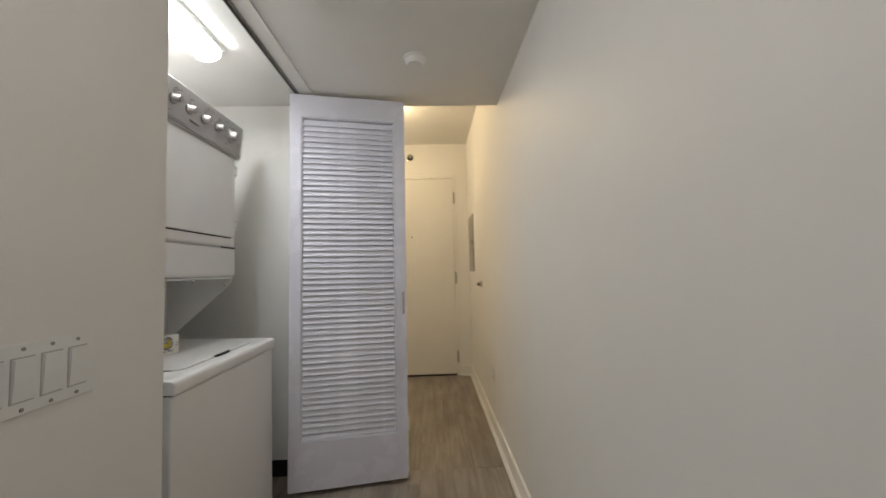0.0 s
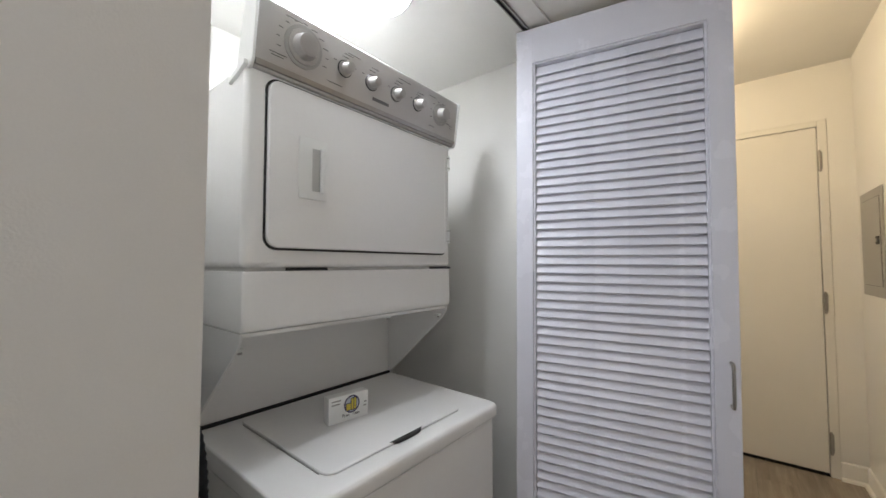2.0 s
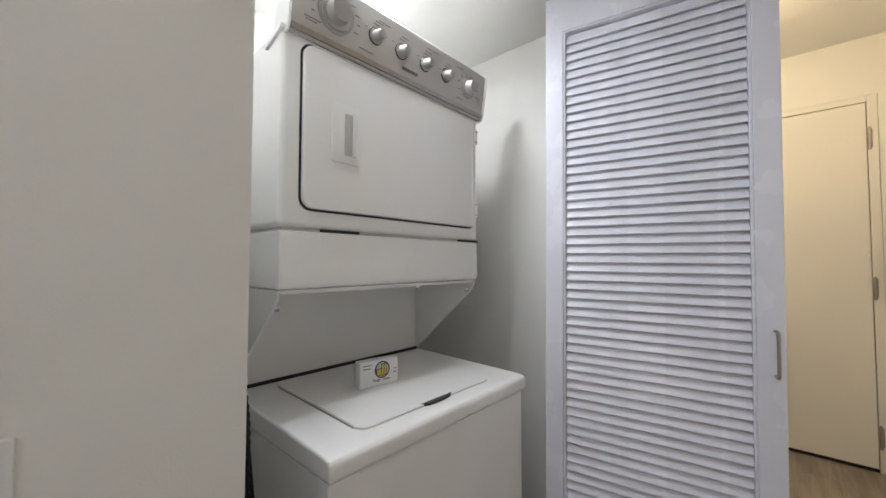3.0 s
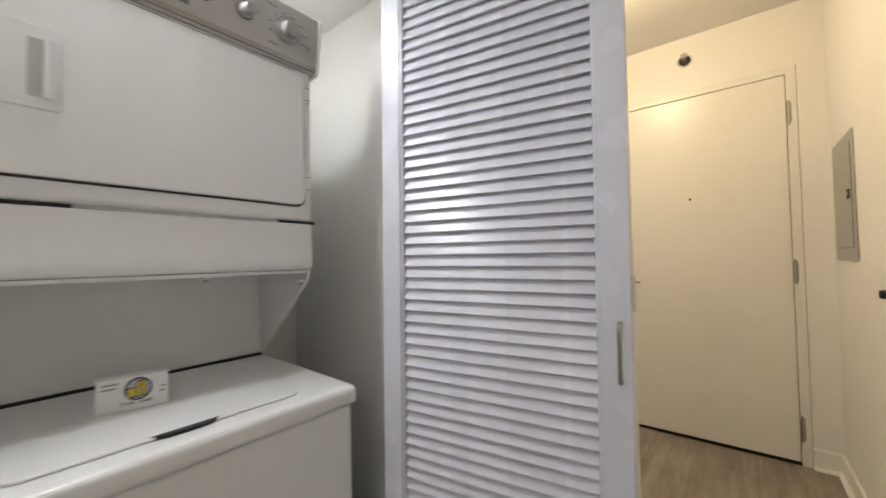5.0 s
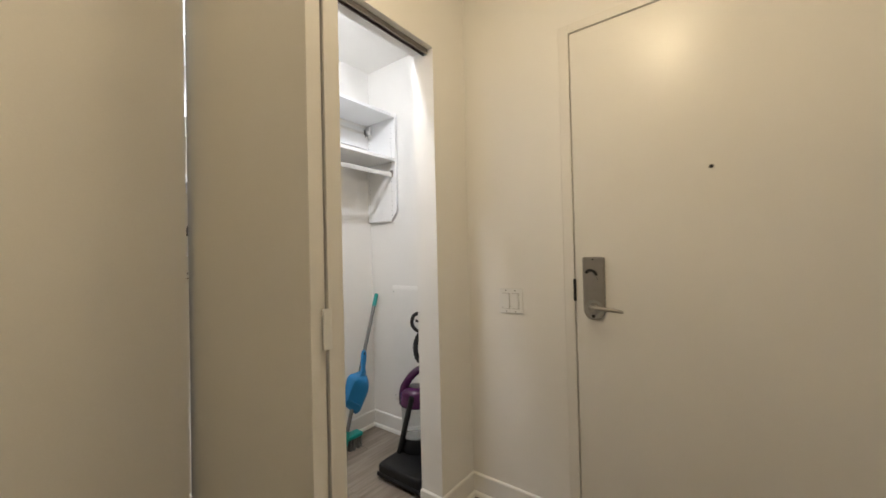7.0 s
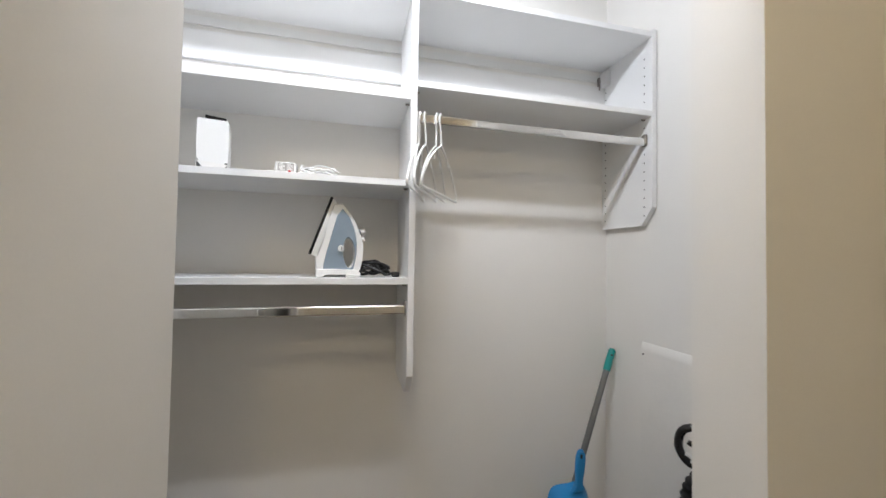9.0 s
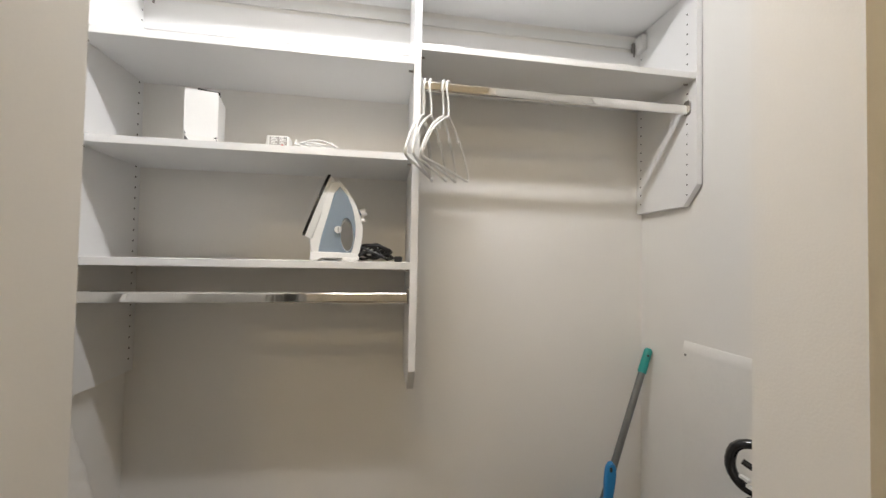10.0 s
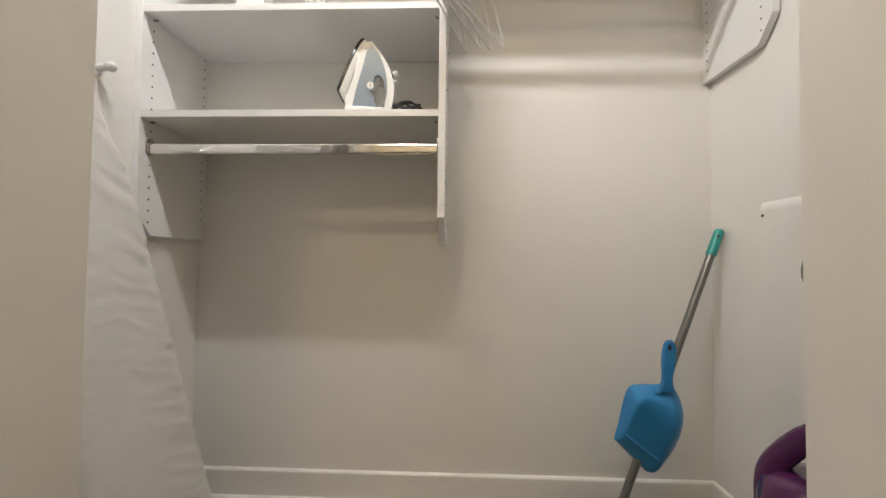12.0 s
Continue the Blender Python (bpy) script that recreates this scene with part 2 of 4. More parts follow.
structure("wall_hall_left", box(B(), HALL - 0.12, 0.6, 0, HALL, 3.045, 2.6), WALL, "plain greyish cream hall wall", "wall")
structure("wall_laundry_side", box(B(), -0.02, 2.90, 0, HALL - 0.12, 3.0, 2.6), WALL, "painted side wall of the laundry closet", "wall")
structure("wall_laundry_back", box(B(), -0.02, 3.0, 0, 0.08, YS, 2.6), WALL, "painted back wall of the laundry closet", "wall")
structure("wall_closet_back", box(B(), XB - 0.1, 4.38, 0, XB, 6.33, 2.6), WALL, "off-white painted back wall of the closet", "wall")
structure("wall_closet_left", box(B(), XB, 4.38, 0, XI, 4.502, 2.6), WALL, "off-white painted side wall of the closet", "wall")
structure("wall_closet_right", box(B(), XB, 6.225, 0, XI, 6.33, 2.6), WALL, "off-white painted side wall with access panel", "wall")
bm = B()
box(bm, HALL + 0.004, 0.6, LOW, XR, YS, 2.6)
box(bm, 0.08, 3.0, LOW + 0.01, HALL + 0.004, YS, 2.6)
structure("ceiling_low", bm, CEIL, "low painted hall and laundry ceiling", "ceiling")
structure("ceiling_foyer", box(B(), XL, YS, HIGH, XR, YE, 2.6), CEIL, "painted foyer ceiling", "ceiling")
structure("ceiling_closet", box(B(), XB, 4.502, HIGH + 0.01, XI, 6.225, 2.6), CEIL, "painted closet ceiling", "ceiling")
# plain room behind the walk, with its window
bm = B()
box(bm, -1.6, -4.1, 0, -1.5, 0.6, 2.6)
box(bm, -1.5, 0.5, 0, HALL - 0.12, 0.6, 2.6)
for x0, x1, z0, z1 in ((-1.5, -1.4, 0, 2.6), (0.4, XR, 0, 2.6), (-1.4, 0.4, 0, 0.6), (-1.4, 0.4, 2.2, 2.6)):
    box(bm, x0, -4.1, z0, x1, -4.0, z1)
structure("wall_room", bm, WALL, "plain cream walls of the room behind", "wall")
structure("ceiling_room", box(B(), -1.5, -4.0, 2.5, XR, 0.6, 2.6), CEIL, "plain painted room ceiling", "ceiling")

# ---- louvred folding door of the laundry ----
def louvre_panel(name, width, height, mat, parent, m, handle):
    """One leaf: x along its width, y its thickness, z up; face at y = 0."""
    leaf = new(name)
    leaf.parent = parent
    leaf.matrix_local = m
    th, stile, top, bot = 0.034, 0.056, 0.118, 0.235
    part("stile", box(B(), 0, 0, 0, stile, th, height, 0.0016), mat, leaf)
    part("stile", box(B(), width - stile, 0, 0, width, th, height, 0.0016), mat, leaf)
    part("top_rail", box(B(), stile - 0.004, 0.0003, height - top, width - stile + 0.004, th - 0.0003, height - 0.0003, 0.0006), mat, leaf)
    part("bottom_rail", box(B(), stile - 0.004, 0.0003, 0.0003, width - stile + 0.004, th - 0.0003, bot, 0.0006), mat, leaf)
    # thin bead round the opening
    bm = B()
    for x0, x1 in ((stile, stile + 0.007), (width - stile - 0.007, width - stile)):
        box(bm, x0, 0.004, bot, x1, th - 0.004, height - top, 0.0015)
    box(bm, stile + 0.007, 0.004, bot, width - stile - 0.007, th - 0.004, bot + 0.006, 0.0015)
    box(bm, stile + 0.007, 0.004, height - top - 0.006, width - stile - 0.007, th - 0.004, height - top, 0.0015)
    part("bead", bm, mat, leaf)
    # one slat, shared by all; front edge low, back edge high
    lo, hi = bot + 0.012, height - top - 0.012
    count = 57
    slat = B()
    box(slat, 0, -0.0200, -0.0020, width - 2 * stile - 0.014, 0.0200, 0.0020, 0.0018, 3)
    me = mesh_of("slat", slat, mat)
    for i in range(count):
        ob = new("slat", me)
        ob.parent = leaf
        ob.matrix_local = pose(stile + 0.007, th / 2, lo + (hi - lo) * (i + 0.5) / count, 66.5, 0, 0)
    if handle:
        bm = B()
        sweep(bm, arc([(0, 0, -0.055), (0, -0.02, -0.055), (0, -0.030, -0.045), (0, -0.031, 0), (0, -0.030, 0.045), (0, -0.02, 0.055), (0, 0, 0.055)], 5), 0.0042, 10)
        part("handle", bm, STEEL, leaf, "slim steel bow handle", pose(width - 0.020, 0, 0.905))
    return leaf


def leaf_pose(a, b, z):
    """A leaf that runs from a to b in plan."""
    ang = math.degrees(math.atan2(b[1] - a[1], b[0] - a[0]))
    return pose(a[0], a[1], z, 0, 0, ang), math.hypot(b[0] - a[0], b[1] - a[1])


lv = thing("louvred_folding_door", pose(0, 0, 0), "white louvred folding door, folded open beside the washer", "door")
m, w = leaf_pose((0.889, 3.986), (1.469, 4.091), 0.023)
louvre_panel("leaf", w, 2.0, LOUVRE, lv, m @ pose(w / 2, 0, 1.0, 0, 0.45, 0) @ pose(-w / 2, 0, -1.0), True)
# far leaf in cream trim paint: warm foyer light put into its colour
m, w = leaf_pose((1.460, 4.167), (0.885, 4.163), 0.02)
louvre_panel("leaf", w, 2.0, TRIM, lv, m, False)
for z in (0.25, 1.0, 1.8):
    part("hinge", box(B(), 1.465, 4.116, z, 1.469, 4.134, z + 0.07, 0.0008), DOOR, lv)

# track and casing over the laundry opening
trk = thing("folding_door_track", pose(0, 0, 0), "white header board with a metal door track", "door track")
part("header_board", box(B(), 0.84, 3.0, LOW - 0.012, 0.915, YS - 0.002, LOW + 0.008, 0.001), TRIM, trk)
bm = B()
for x0, x1 in ((0.915, 0.919), (0.931, 0.935)):
    box(bm, x0, 3.0, LOW - 0.016, x1, YS - 0.002, LOW + 0.008)
part("rail", bm, STEEL, trk)
part("slot", box(B(), 0.919, 3.0, LOW - 0.002, 0.931, YS - 0.002, LOW + 0.008), DARK, trk)
part("casing", box(B(), 0.935, 3.0, LOW - 0.008, 1.0, YS - 0.002, LOW, 0.002), TRIM, trk)


# ---- stacked washer and dryer ----
wd = thing("stacked_washer_dryer", pose(0, 0, 0), "white stacked washer and dryer with a silver control panel", "washer dryer")
Y0, Y1, WF, DF = 3.222, 3.925, 0.850, 0.660
YD = 3.209                       # near side of the dryer
washer = part("washer_body", box(B(), 0.16, Y0 + 0.006, 0.03, WF - 0.012, Y1 - 0.006, 0.742, 0.008, 3), ENAMEL, wd)
bm = prism(B(), [(0.16, 0.746), (WF - 0.004, 0.746), (WF, 0.752), (WF, 0.776), (WF - 0.003, 0.784), (WF - 0.011, 0.789), (WF - 0.03, 0.791), (0.34, 0.800), (0.16, 0.800)], "y", Y0, Y1, 0.006)
top = part("washer_top", bm, ENAMEL, wd)
part("top_seam", box(B(), 0.18, Y0 + 0.012, 0.741, WF - 0.0175, Y1 - 0.012, 0.747), DARK, wd)
for y in (Y0 + 0.05, Y1 - 0.05):
    for x in (0.22, WF - 0.07):
        part("foot", cyl(B(), (x, y, 0.0), (x, y, 0.03), 0.02), BLACK, wd)
# lid, lying a little above the deck, with its finger slot
lid = part("lid", prism(B(), rounded(0.417, 0.475, 0.028, 6, -0.0015, 0), "z", -0.003, 0.004, 0.0028), ENAMEL, top, "", pose(0.59, 3.566, 0.7985, 0, 1.03, 0))
part("lid_slot", prism(B(), [(0.202, -0.060), (0.207, -0.050), (0.213, -0.036), (0.2155, 0.0), (0.213, 0.036), (0.207, 0.050), (0.202, 0.060)], "z", -0.002, 0.0046), DARK, lid, "dark finger slot")
for y in (-0.2398, 0.2376):
    part("lid_gap", box(B(), -0.18, y, -0.0035, 0.178, y + 0.0022, -0.0005), GREYMETAL, lid)
# recess between washer and dryer: upright back panel between two triangular cheeks
slant = part("service_panel", box(B(), 0.335, YD + 0.012, 0.803, 0.350, Y1 - 0.010, 1.0865, 0.002), ENAMEL, wd)
part("stand", box(B(), 0.16, Y0 + 0.05, 0.80, 0.334, Y1 - 0.05, 1.087, 0.004), ENAMEL, wd)
for y in (YD + 0.004, Y1 - 0.010):
    part("cheek", prism(B(), [(0.334, 0.803), (0.357, 0.803), (DF - 0.030, 1.048), (DF - 0.014, 1.070), (DF - 0.012, 1.0865), (0.334, 1.0865)], "y", y, y + 0.006, 0.0012), ENAMEL, wd)
part("panel_seam", box(B(), 0.350, YD + 0.012, 0.7995, 0.360, Y1 - 0.012, 0.8075), DARK, wd)
part("underside", box(B(), 0.352, YD + 0.012, 1.0785, DF - 0.016, Y1 - 0.012, 1.0868, 0.001), ENAMEL, wd)
for y, x, z in ((YD + 0.016, DF - 0.048, 1.044), ((Y0 + Y1) / 2 + 0.08, DF - 0.040, 1.072), (Y1 - 0.018, DF - 0.048, 1.050)):
    clip = part("clip", box(B(), x - 0.012, y - 0.008, z, x + 0.012, y + 0.008, z + 0.008, 0.002), PLASTIC, slant)
    part("clip_hook", box(B(), x + 0.004, y - 0.004, z - 0.006, x + 0.008, y + 0.006, z + 0.001, 0.001), GREYMETAL, clip)
# dryer cabinet and lower panel
dry = part("dryer_body", box(B(), 0.12, YD, 1.227, DF - 0.004, Y1, 1.675, 0.014, 4), ENAMEL, wd)
lower = part("lower_panel", prism(B(), [(0.16, 1.088), (DF - 0.012, 1.088), (DF - 0.002, 1.096), (DF, 1.11), (DF - 0.003, 1.220), (0.16, 1.220)], "y", YD + 0.002, Y1 - 0.003, 0.005), ENAMEL, wd)
# filler in light grey, painting the shade of the thin gap
part("vent_gap_shade", box(B(), 0.20, YD + 0.012, 1.219, DF - 0.014, Y1 - 0.012, 1.229), GAP_SHADE, wd)
for y in (Y0 + 0.09, Y1 - 0.1):
    part("vent_slot", box(B(), DF - 0.03, y, 1.2195, DF - 0.0095, y + 0.11, 1.2275), BLACK, lower)
# dryer door, rounded corners, dark gasket line
dy0, dy1, dz0, dz1 = 3.257, 3.897, 1.272, 1.652
cy, cz = (dy0 + dy1) / 2, (dz0 + dz1) / 2
part("door_gasket", prism(B(), rounded(dy1 - dy0 + 0.010, dz1 - dz0 + 0.010, 0.030, 6, cy, cz), "x", DF - 0.01, DF - 0.002), DARK, dry)
ddoor = part("dryer_door", prism(B(), rounded(dy1 - dy0, dz1 - dz0, 0.026, 6, cy, cz), "x", DF - 0.008, DF + 0.008, 0.004), ENAMEL, dry)
part("handle_plate", prism(B(), rounded(0.078, 0.150, 0.006, 3, 3.366, 1.466), "x", DF + 0.006, DF + 0.0105, 0.0015), PLASTIC, ddoor)
# raised grey plate that paints the recess's shade
part("recess_shade", box(B(), DF + 0.0095, 3.362, 1.412, DF + 0.0112, 3.388, 1.516, 0.0005), GAP_SHADE, ddoor, "finger recess with its shade painted grey")
part("handle_bar", box(B(), DF + 0.0105, 3.382, 1.408, DF + 0.020, 3.394, 1.520, 0.004), PLASTIC, ddoor)
for z in (1.335, 1.595):
    hinge = part("door_hinge", box(B(), DF - 0.004, dy1 + 0.001, z - 0.026, DF + 0.010, dy1 + 0.011, z + 0.026, 0.002), PLASTIC, ddoor)
    for k in (-0.018, 0.018):
        part("hinge_gap", box(B(), DF + 0.004, dy1 + 0.0005, z + k - 0.0015, DF + 0.0105, dy1 + 0.0115, z + k + 0.0015), GREYMETAL, hinge)
part("door_rim", sweep(B(), [(DF + 0.004, dy1 - 0.013, dz0 + 0.04), (DF + 0.004, dy1 - 0.013, dz1 - 0.04)], 0.006, 8), ENAMEL, ddoor)
# silver control panel, leaning out at the top
def console_pose(y, h):
    """A place on the slanted front: y along it, h up it."""
    k = h / 0.137
    return Vector((0.671 + 0.019 * k, y, 1.678 + 0.134 * k))


bm = prism(B(), [(0.600, 1.668), (0.664, 1.662), (0.671, 1.676), (0.690, 1.812), (0.684, 1.818), (0.640, 1.818)], "y", Y0 - 0.002, Y1 + 0.006, 0.003)
console = part("control_panel", bm, SILVER, wd, "silver control panel with six knobs")
for y in (Y0 - 0.009, Y1 + 0.006):
    part("panel_end", prism(B(), [(0.596, 1.664), (0.600, 1.656), (0.667, 1.660), (0.675, 1.674), (0.694, 1.815), (0.684, 1.822), (0.636, 1.822)], "y", y, y + 0.007, 0.002), PLASTIC, console)
part("panel_foot", prism(B(), [(0.585, 1.640), (0.630, 1.652), (0.664, 1.664), (0.664, 1.672), (0.585, 1.655)], "y", YD - 0.007, YD + 0.002, 0.001), PLASTIC, console)
part("trim_strip", prism(B(), [(0.66, 1.668), (0.672, 1.668), (0.676, 1.680), (0.665, 1.680)], "y", Y0, Y1 + 0.004, 0.001), STEEL, console)
out = Vector((0.134, 0, -0.019)).normalized()
for y, r, h in ((3.328, 0.041, 0.070), (3.445, 0.020, 0.068), (3.535, 0.020, 0.066), (3.630, 0.020, 0.068), (3.725, 0.020, 0.070), (3.838, 0.031, 0.071)):
    c = console_pose(y, h)
    kn = part("knob", cyl(cyl(B(), c, c + out * 0.006, r, r * 0.96, 32), c + out * 0.005, c + out * 0.030, r * 0.74, r * 0.62, 28), KNOB, console, "round silver knob")
    part("knob_skirt", cyl(B(), c - out * 0.002, c + out * 0.0025, r * (1.18 if r > 0.021 else 1.08), None, 32), GREYMETAL if r > 0.021 else BLACK, kn)
    part("knob_grip", cyl(B(), c + out * 0.029, c + out * 0.0315, r * 0.58, r * 0.5, 28), KNOB, kn)
# small unreadable printing as bars
rnd = random.Random(4)
bm = B()
for y, r in ((3.328, 0.056), (3.445, 0.030), (3.535, 0.030), (3.630, 0.030), (3.725, 0.030), (3.838, 0.044)):
    count = 11 if r > 0.05 else 8 if r > 0.04 else 4
    for k in range(count):
        a = radians(200 - 220 * k / (count - 1)) if r > 0.031 else radians((90, 25, 155, 78)[k])
        ra = r * (1.0 if k < 3 or r > 0.031 else 1.32)
        half = rnd.uniform(0.003, 0.009) if r > 0.031 else (0.010, 0.004, 0.004, 0.013)[k]
        p = console_pose(y + math.cos(a) * ra * 1.12, 0.068 + math.sin(a) * ra)
        if 1.684 < p.z < 1.808:
            box(bm, p.x + 0.0006, p.y - half, p.z - 0.0008, p.x + 0.0016, p.y + half, p.z + 0.0008)
for y, h, half in ((3.27, 0.030, 0.020), (3.268, 0.024, 0.014), (3.30, 0.122, 0.02), (3.42, 0.020, 0.022), (3.47, 0.112, 0.02), (3.66, 0.118, 0.026), (3.79, 0.118, 0.016), (3.90, 0.05, 0.008), (3.90, 0.042, 0.006), (3.80, 0.022, 0.014)):
    p = console_pose(y, h)
    box(bm, p.x + 0.0006, p.y - half, p.z - 0.0008, p.x + 0.0016, p.y + half, p.z + 0.0008)
tagged(part("printing", bm, PRINT, console, "tiny dark printing"), kind="stuff")
bm = B()
p = console_pose(3.58, 0.026)
box(bm, p.x + 0.0006, 3.545, p.z - 0.005, p.x + 0.0016, 3.605, p.z + 0.004)
part("badge", bm, PRINT, console, "small dark badge")

# detergent sample box on the lid
bx = thing("detergent_box", pose(0.601, 3.524, 0.8025, 0, 0, 81.2), "small white carton with a yellow round print on the washer", "box")
part("carton", box(B(), -0.060, -0.012, 0, 0.060, 0.018, 0.071, 0.0015), PLASTIC, bx)
part("print_ring", prism(B(), [(0.008 + 0.024 * math.cos(a * math.pi / 16), 0.043 + 0.024 * math.sin(a * math.pi / 16)) for a in range(32)], "y", -0.0130, -0.0121), material("print_dark", (0.05, 0.04, 0.10), 0.5), bx, "dark round print")
part("print_disc", prism(B(), [(0.008 + 0.020 * math.cos(a * math.pi / 16), 0.043 + 0.020 * math.sin(a * math.pi / 16)) for a in range(32)], "y", -0.0137, -0.0131), material("print_pale", (0.50, 0.53, 0.60), 0.5), bx, "pale round print")
bm = B()
for x0, x1, z in ((-0.052, -0.025, 0.060), (-0.052, -0.028, 0.051), (0.045, 0.054, 0.03), (0.047, 0.055, 0.04)):
    box(bm, x0, -0.0130, z - 0.0018, x1, -0.0121, z + 0.0018)
tagged(part("small_print", bm, GREYMETAL, bx), kind="stuff")
YELLOW, NAVY = material("print_yellow", (0.66, 0.52, 0.07), 0.5), material("print_navy", (0.03, 0.03, 0.09), 0.5)
for x, w, z, h in ((-0.003, 0.0065, 0.037, 0.0085), (0.0085, 0.0030, 0.043, 0.0155), (0.0170, 0.0030, 0.044, 0.0155)):
    part("print_outline", prism(B(), rounded(2 * w + 0.004, 2 * h + 0.004, 0.003, 3, x, z), "y", -0.0142, -0.0138), NAVY, bx)
    part("print_mark", prism(B(), rounded(2 * w, 2 * h, 0.0025, 3, x, z), "y", -0.0147, -0.0143), YELLOW, bx, "yellow printed mark")


def lettering(text, size, mat, parent, m, label):
    """Raised letters in the built-in font, as a mesh."""
    cu = bpy.data.curves.new("lettering", "FONT")
    cu.body, cu.size, cu.extrude, cu.align_x = text, size, 0.0002, "CENTER"
    tmp = bpy.data.objects.new("lettering", cu)
    scene.collection.objects.link(tmp)
    me = bpy.data.meshes.new_from_object(tmp.evaluated_get(bpy.context.evaluated_depsgraph_get()))
    bpy.data.objects.remove(tmp)
    bpy.data.curves.remove(cu)
    me.materials.clear()
    me.materials.append(mat)
    ob = new("lettering", me)
    ob.parent = parent
    ob.matrix_local = m
    return tagged(ob, label)


lettering("Free", 0.012, DARK, bx, pose(-0.010, -0.0124, 0.012, 90, 0, 0), "the word Free")
lettering("clear", 0.012, DARK, bx, pose(0.022, -0.0124, 0.012, 90, 0, 0), "the word clear")

# drain hose at the washer's side
HOSE = material("hose_rubber", (0.004, 0.004, 0.0045), 0.7, var=0.2, scale=20, fine=200, bump=0.08, spec=0.25)
hose = thing("drain_hose", pose(0, 0, 0), "black corrugated drain hose beside the washer", "hose")
line = arc([(0.16, 3.10, 1.045), (0.30, 3.110, 1.068), (0.46, 3.114, 1.045), (0.60, 3.114, 0.995), (0.685, 3.114, 0.945), (0.725, 3.114, 0.885), (0.735, 3.114, 0.81), (0.735, 3.114, 0.72), (0.735, 3.114, 0.60), (0.73, 3.112, 0.4), (0.68, 3.11, 0.15), (0.55, 3.11, 0.035), (0.26, 3.11, 0.03)], 16)
part("tube", sweep(B(), line, [0.0150 + 0.0012 * math.sin(i * 1.9) for i in range(len(line))], 12), HOSE, hose)
part("collar", cyl(B(), (0.10, 3.10, 1.040), (0.175, 3.10, 1.048), 0.023, 0.022, 20), HOSE, hose)
bm = B()
sweep(bm, arc([(0.18, 3.148, 0.95), (0.45, 3.150, 0.97), (0.60, 3.142, 0.93), (0.68, 3.136, 0.85), (0.715, 3.138, 0.72), (0.73, 3.146, 0.62), (0.70, 3.15, 0.4), (0.60, 3.15, 0.12), (0.40, 3.15, 0.02)], 8), 0.0075, 10)
single("electric_cable", bm, HOSE, "black electric cable hanging beside the washer", "cable")

# laundry ceiling light
def tube_light(name, m, y0, y1, glowing, label):
    """A wraparound fixture along y, hanging down from its mount."""
    fl = thing(name, m, label, name.replace("_", " "))
    part("base", box(B(), -0.057, y0 - 0.02, -0.012, 0.057, y1 + 0.02, 0.01, 0.003), PLASTIC, fl)
    part("diffuser", prism(B(), [(-0.052 * math.cos(a * math.pi / 12), -0.013 - 0.048 * math.sin(a * math.pi / 12) ** 0.6) for a in range(13)], "y", y0, y1), glowing, fl, "glowing white diffuser")
    for y in (y0 - 0.008, y1):
        part("end_cap", prism(B(), [(-0.055 * math.cos(a * math.pi / 12), -0.012 - 0.050 * math.sin(a * math.pi / 12) ** 0.6) for a in range(13)], "y", y, y + 0.008), PLASTIC, fl)
    return fl


tube_light("ceiling_light", pose(0.695, 0, LOW), 3.245, 3.625, TUBE, "white wraparound fluorescent ceiling light, lit")
tube_light("wall_light", pose(XI, 0, 2.375, 0, 90, 0), 4.90, 5.48, CLOSET_TUBE, "white wraparound closet light above the door, lit")

# smoke detector on the low ceiling
sd = thing("smoke_detector", pose(1.555, 3.71, LOW), "round white smoke detector on the ceiling", "smoke detector")
part("base", cyl(B(), (0, 0, -0.012), (0, 0, 0), 0.052, None, 36), PLASTIC, sd)
part("cover", cyl(B(), (0, 0, -0.034), (0, 0, -0.012), 0.036, 0.048, 36), PLASTIC, sd)


# ---- switch plates and outlet ----
def wall_plate(name, m, gangs, label, category):
    """Plate in its own x (across) and z (up); the wall is y = 0 and the room is -y."""
    ob = thing(name, m, label, category)
    w = 0.07 + 0.046 * (gangs - 1)
    part("plate", box(B(), -w / 2, -0.006, -0.057, w / 2, 0, 0.057, 0.0025), PLASTIC, ob)
    for i in range(gangs):
        x = (i - (gangs - 1) / 2) * 0.046
        part("frame", box(B(), x - 0.0185, -0.0072, -0.036, x + 0.0185, -0.0055, 0.036, 0.0008), GAP_SHADE, ob)
        bm = prism(B(), [(-0.0055, -0.0335), (-0.0085, -0.0335), (-0.0115, 0.0), (-0.0125, 0.0335), (-0.0055, 0.0335)], "x", x - 0.0165, x + 0.0165, 0.0008)
        part("rocker", bm, PLASTIC, ob)
        for z in (-0.048, 0.048):
            part("screw", cyl(B(), (x, -0.0055, z), (x, -0.0075, z), 0.0032, None, 12), STEEL, ob)
    return ob


wall_plate("light_switch", pose(HALL, 2.745, 0.936, 0, 0, 90), 4, "white rocker light switch plate on the hall wall", "light switch")
wall_plate("light_switch", pose(0.658, YE, 0.948, 0, 0, 0), 2, "white double rocker light switch beside the entry door", "light switch")
ol = thing("wall_outlet", pose(XR, 4.636, 0.383, 0, 0, -90), "white wall outlet low on the hall wall", "outlet")
part("plate", box(B(), -0.035, -0.006, -0.057, 0.035, 0, 0.057, 0.0025), PLASTIC, ol)
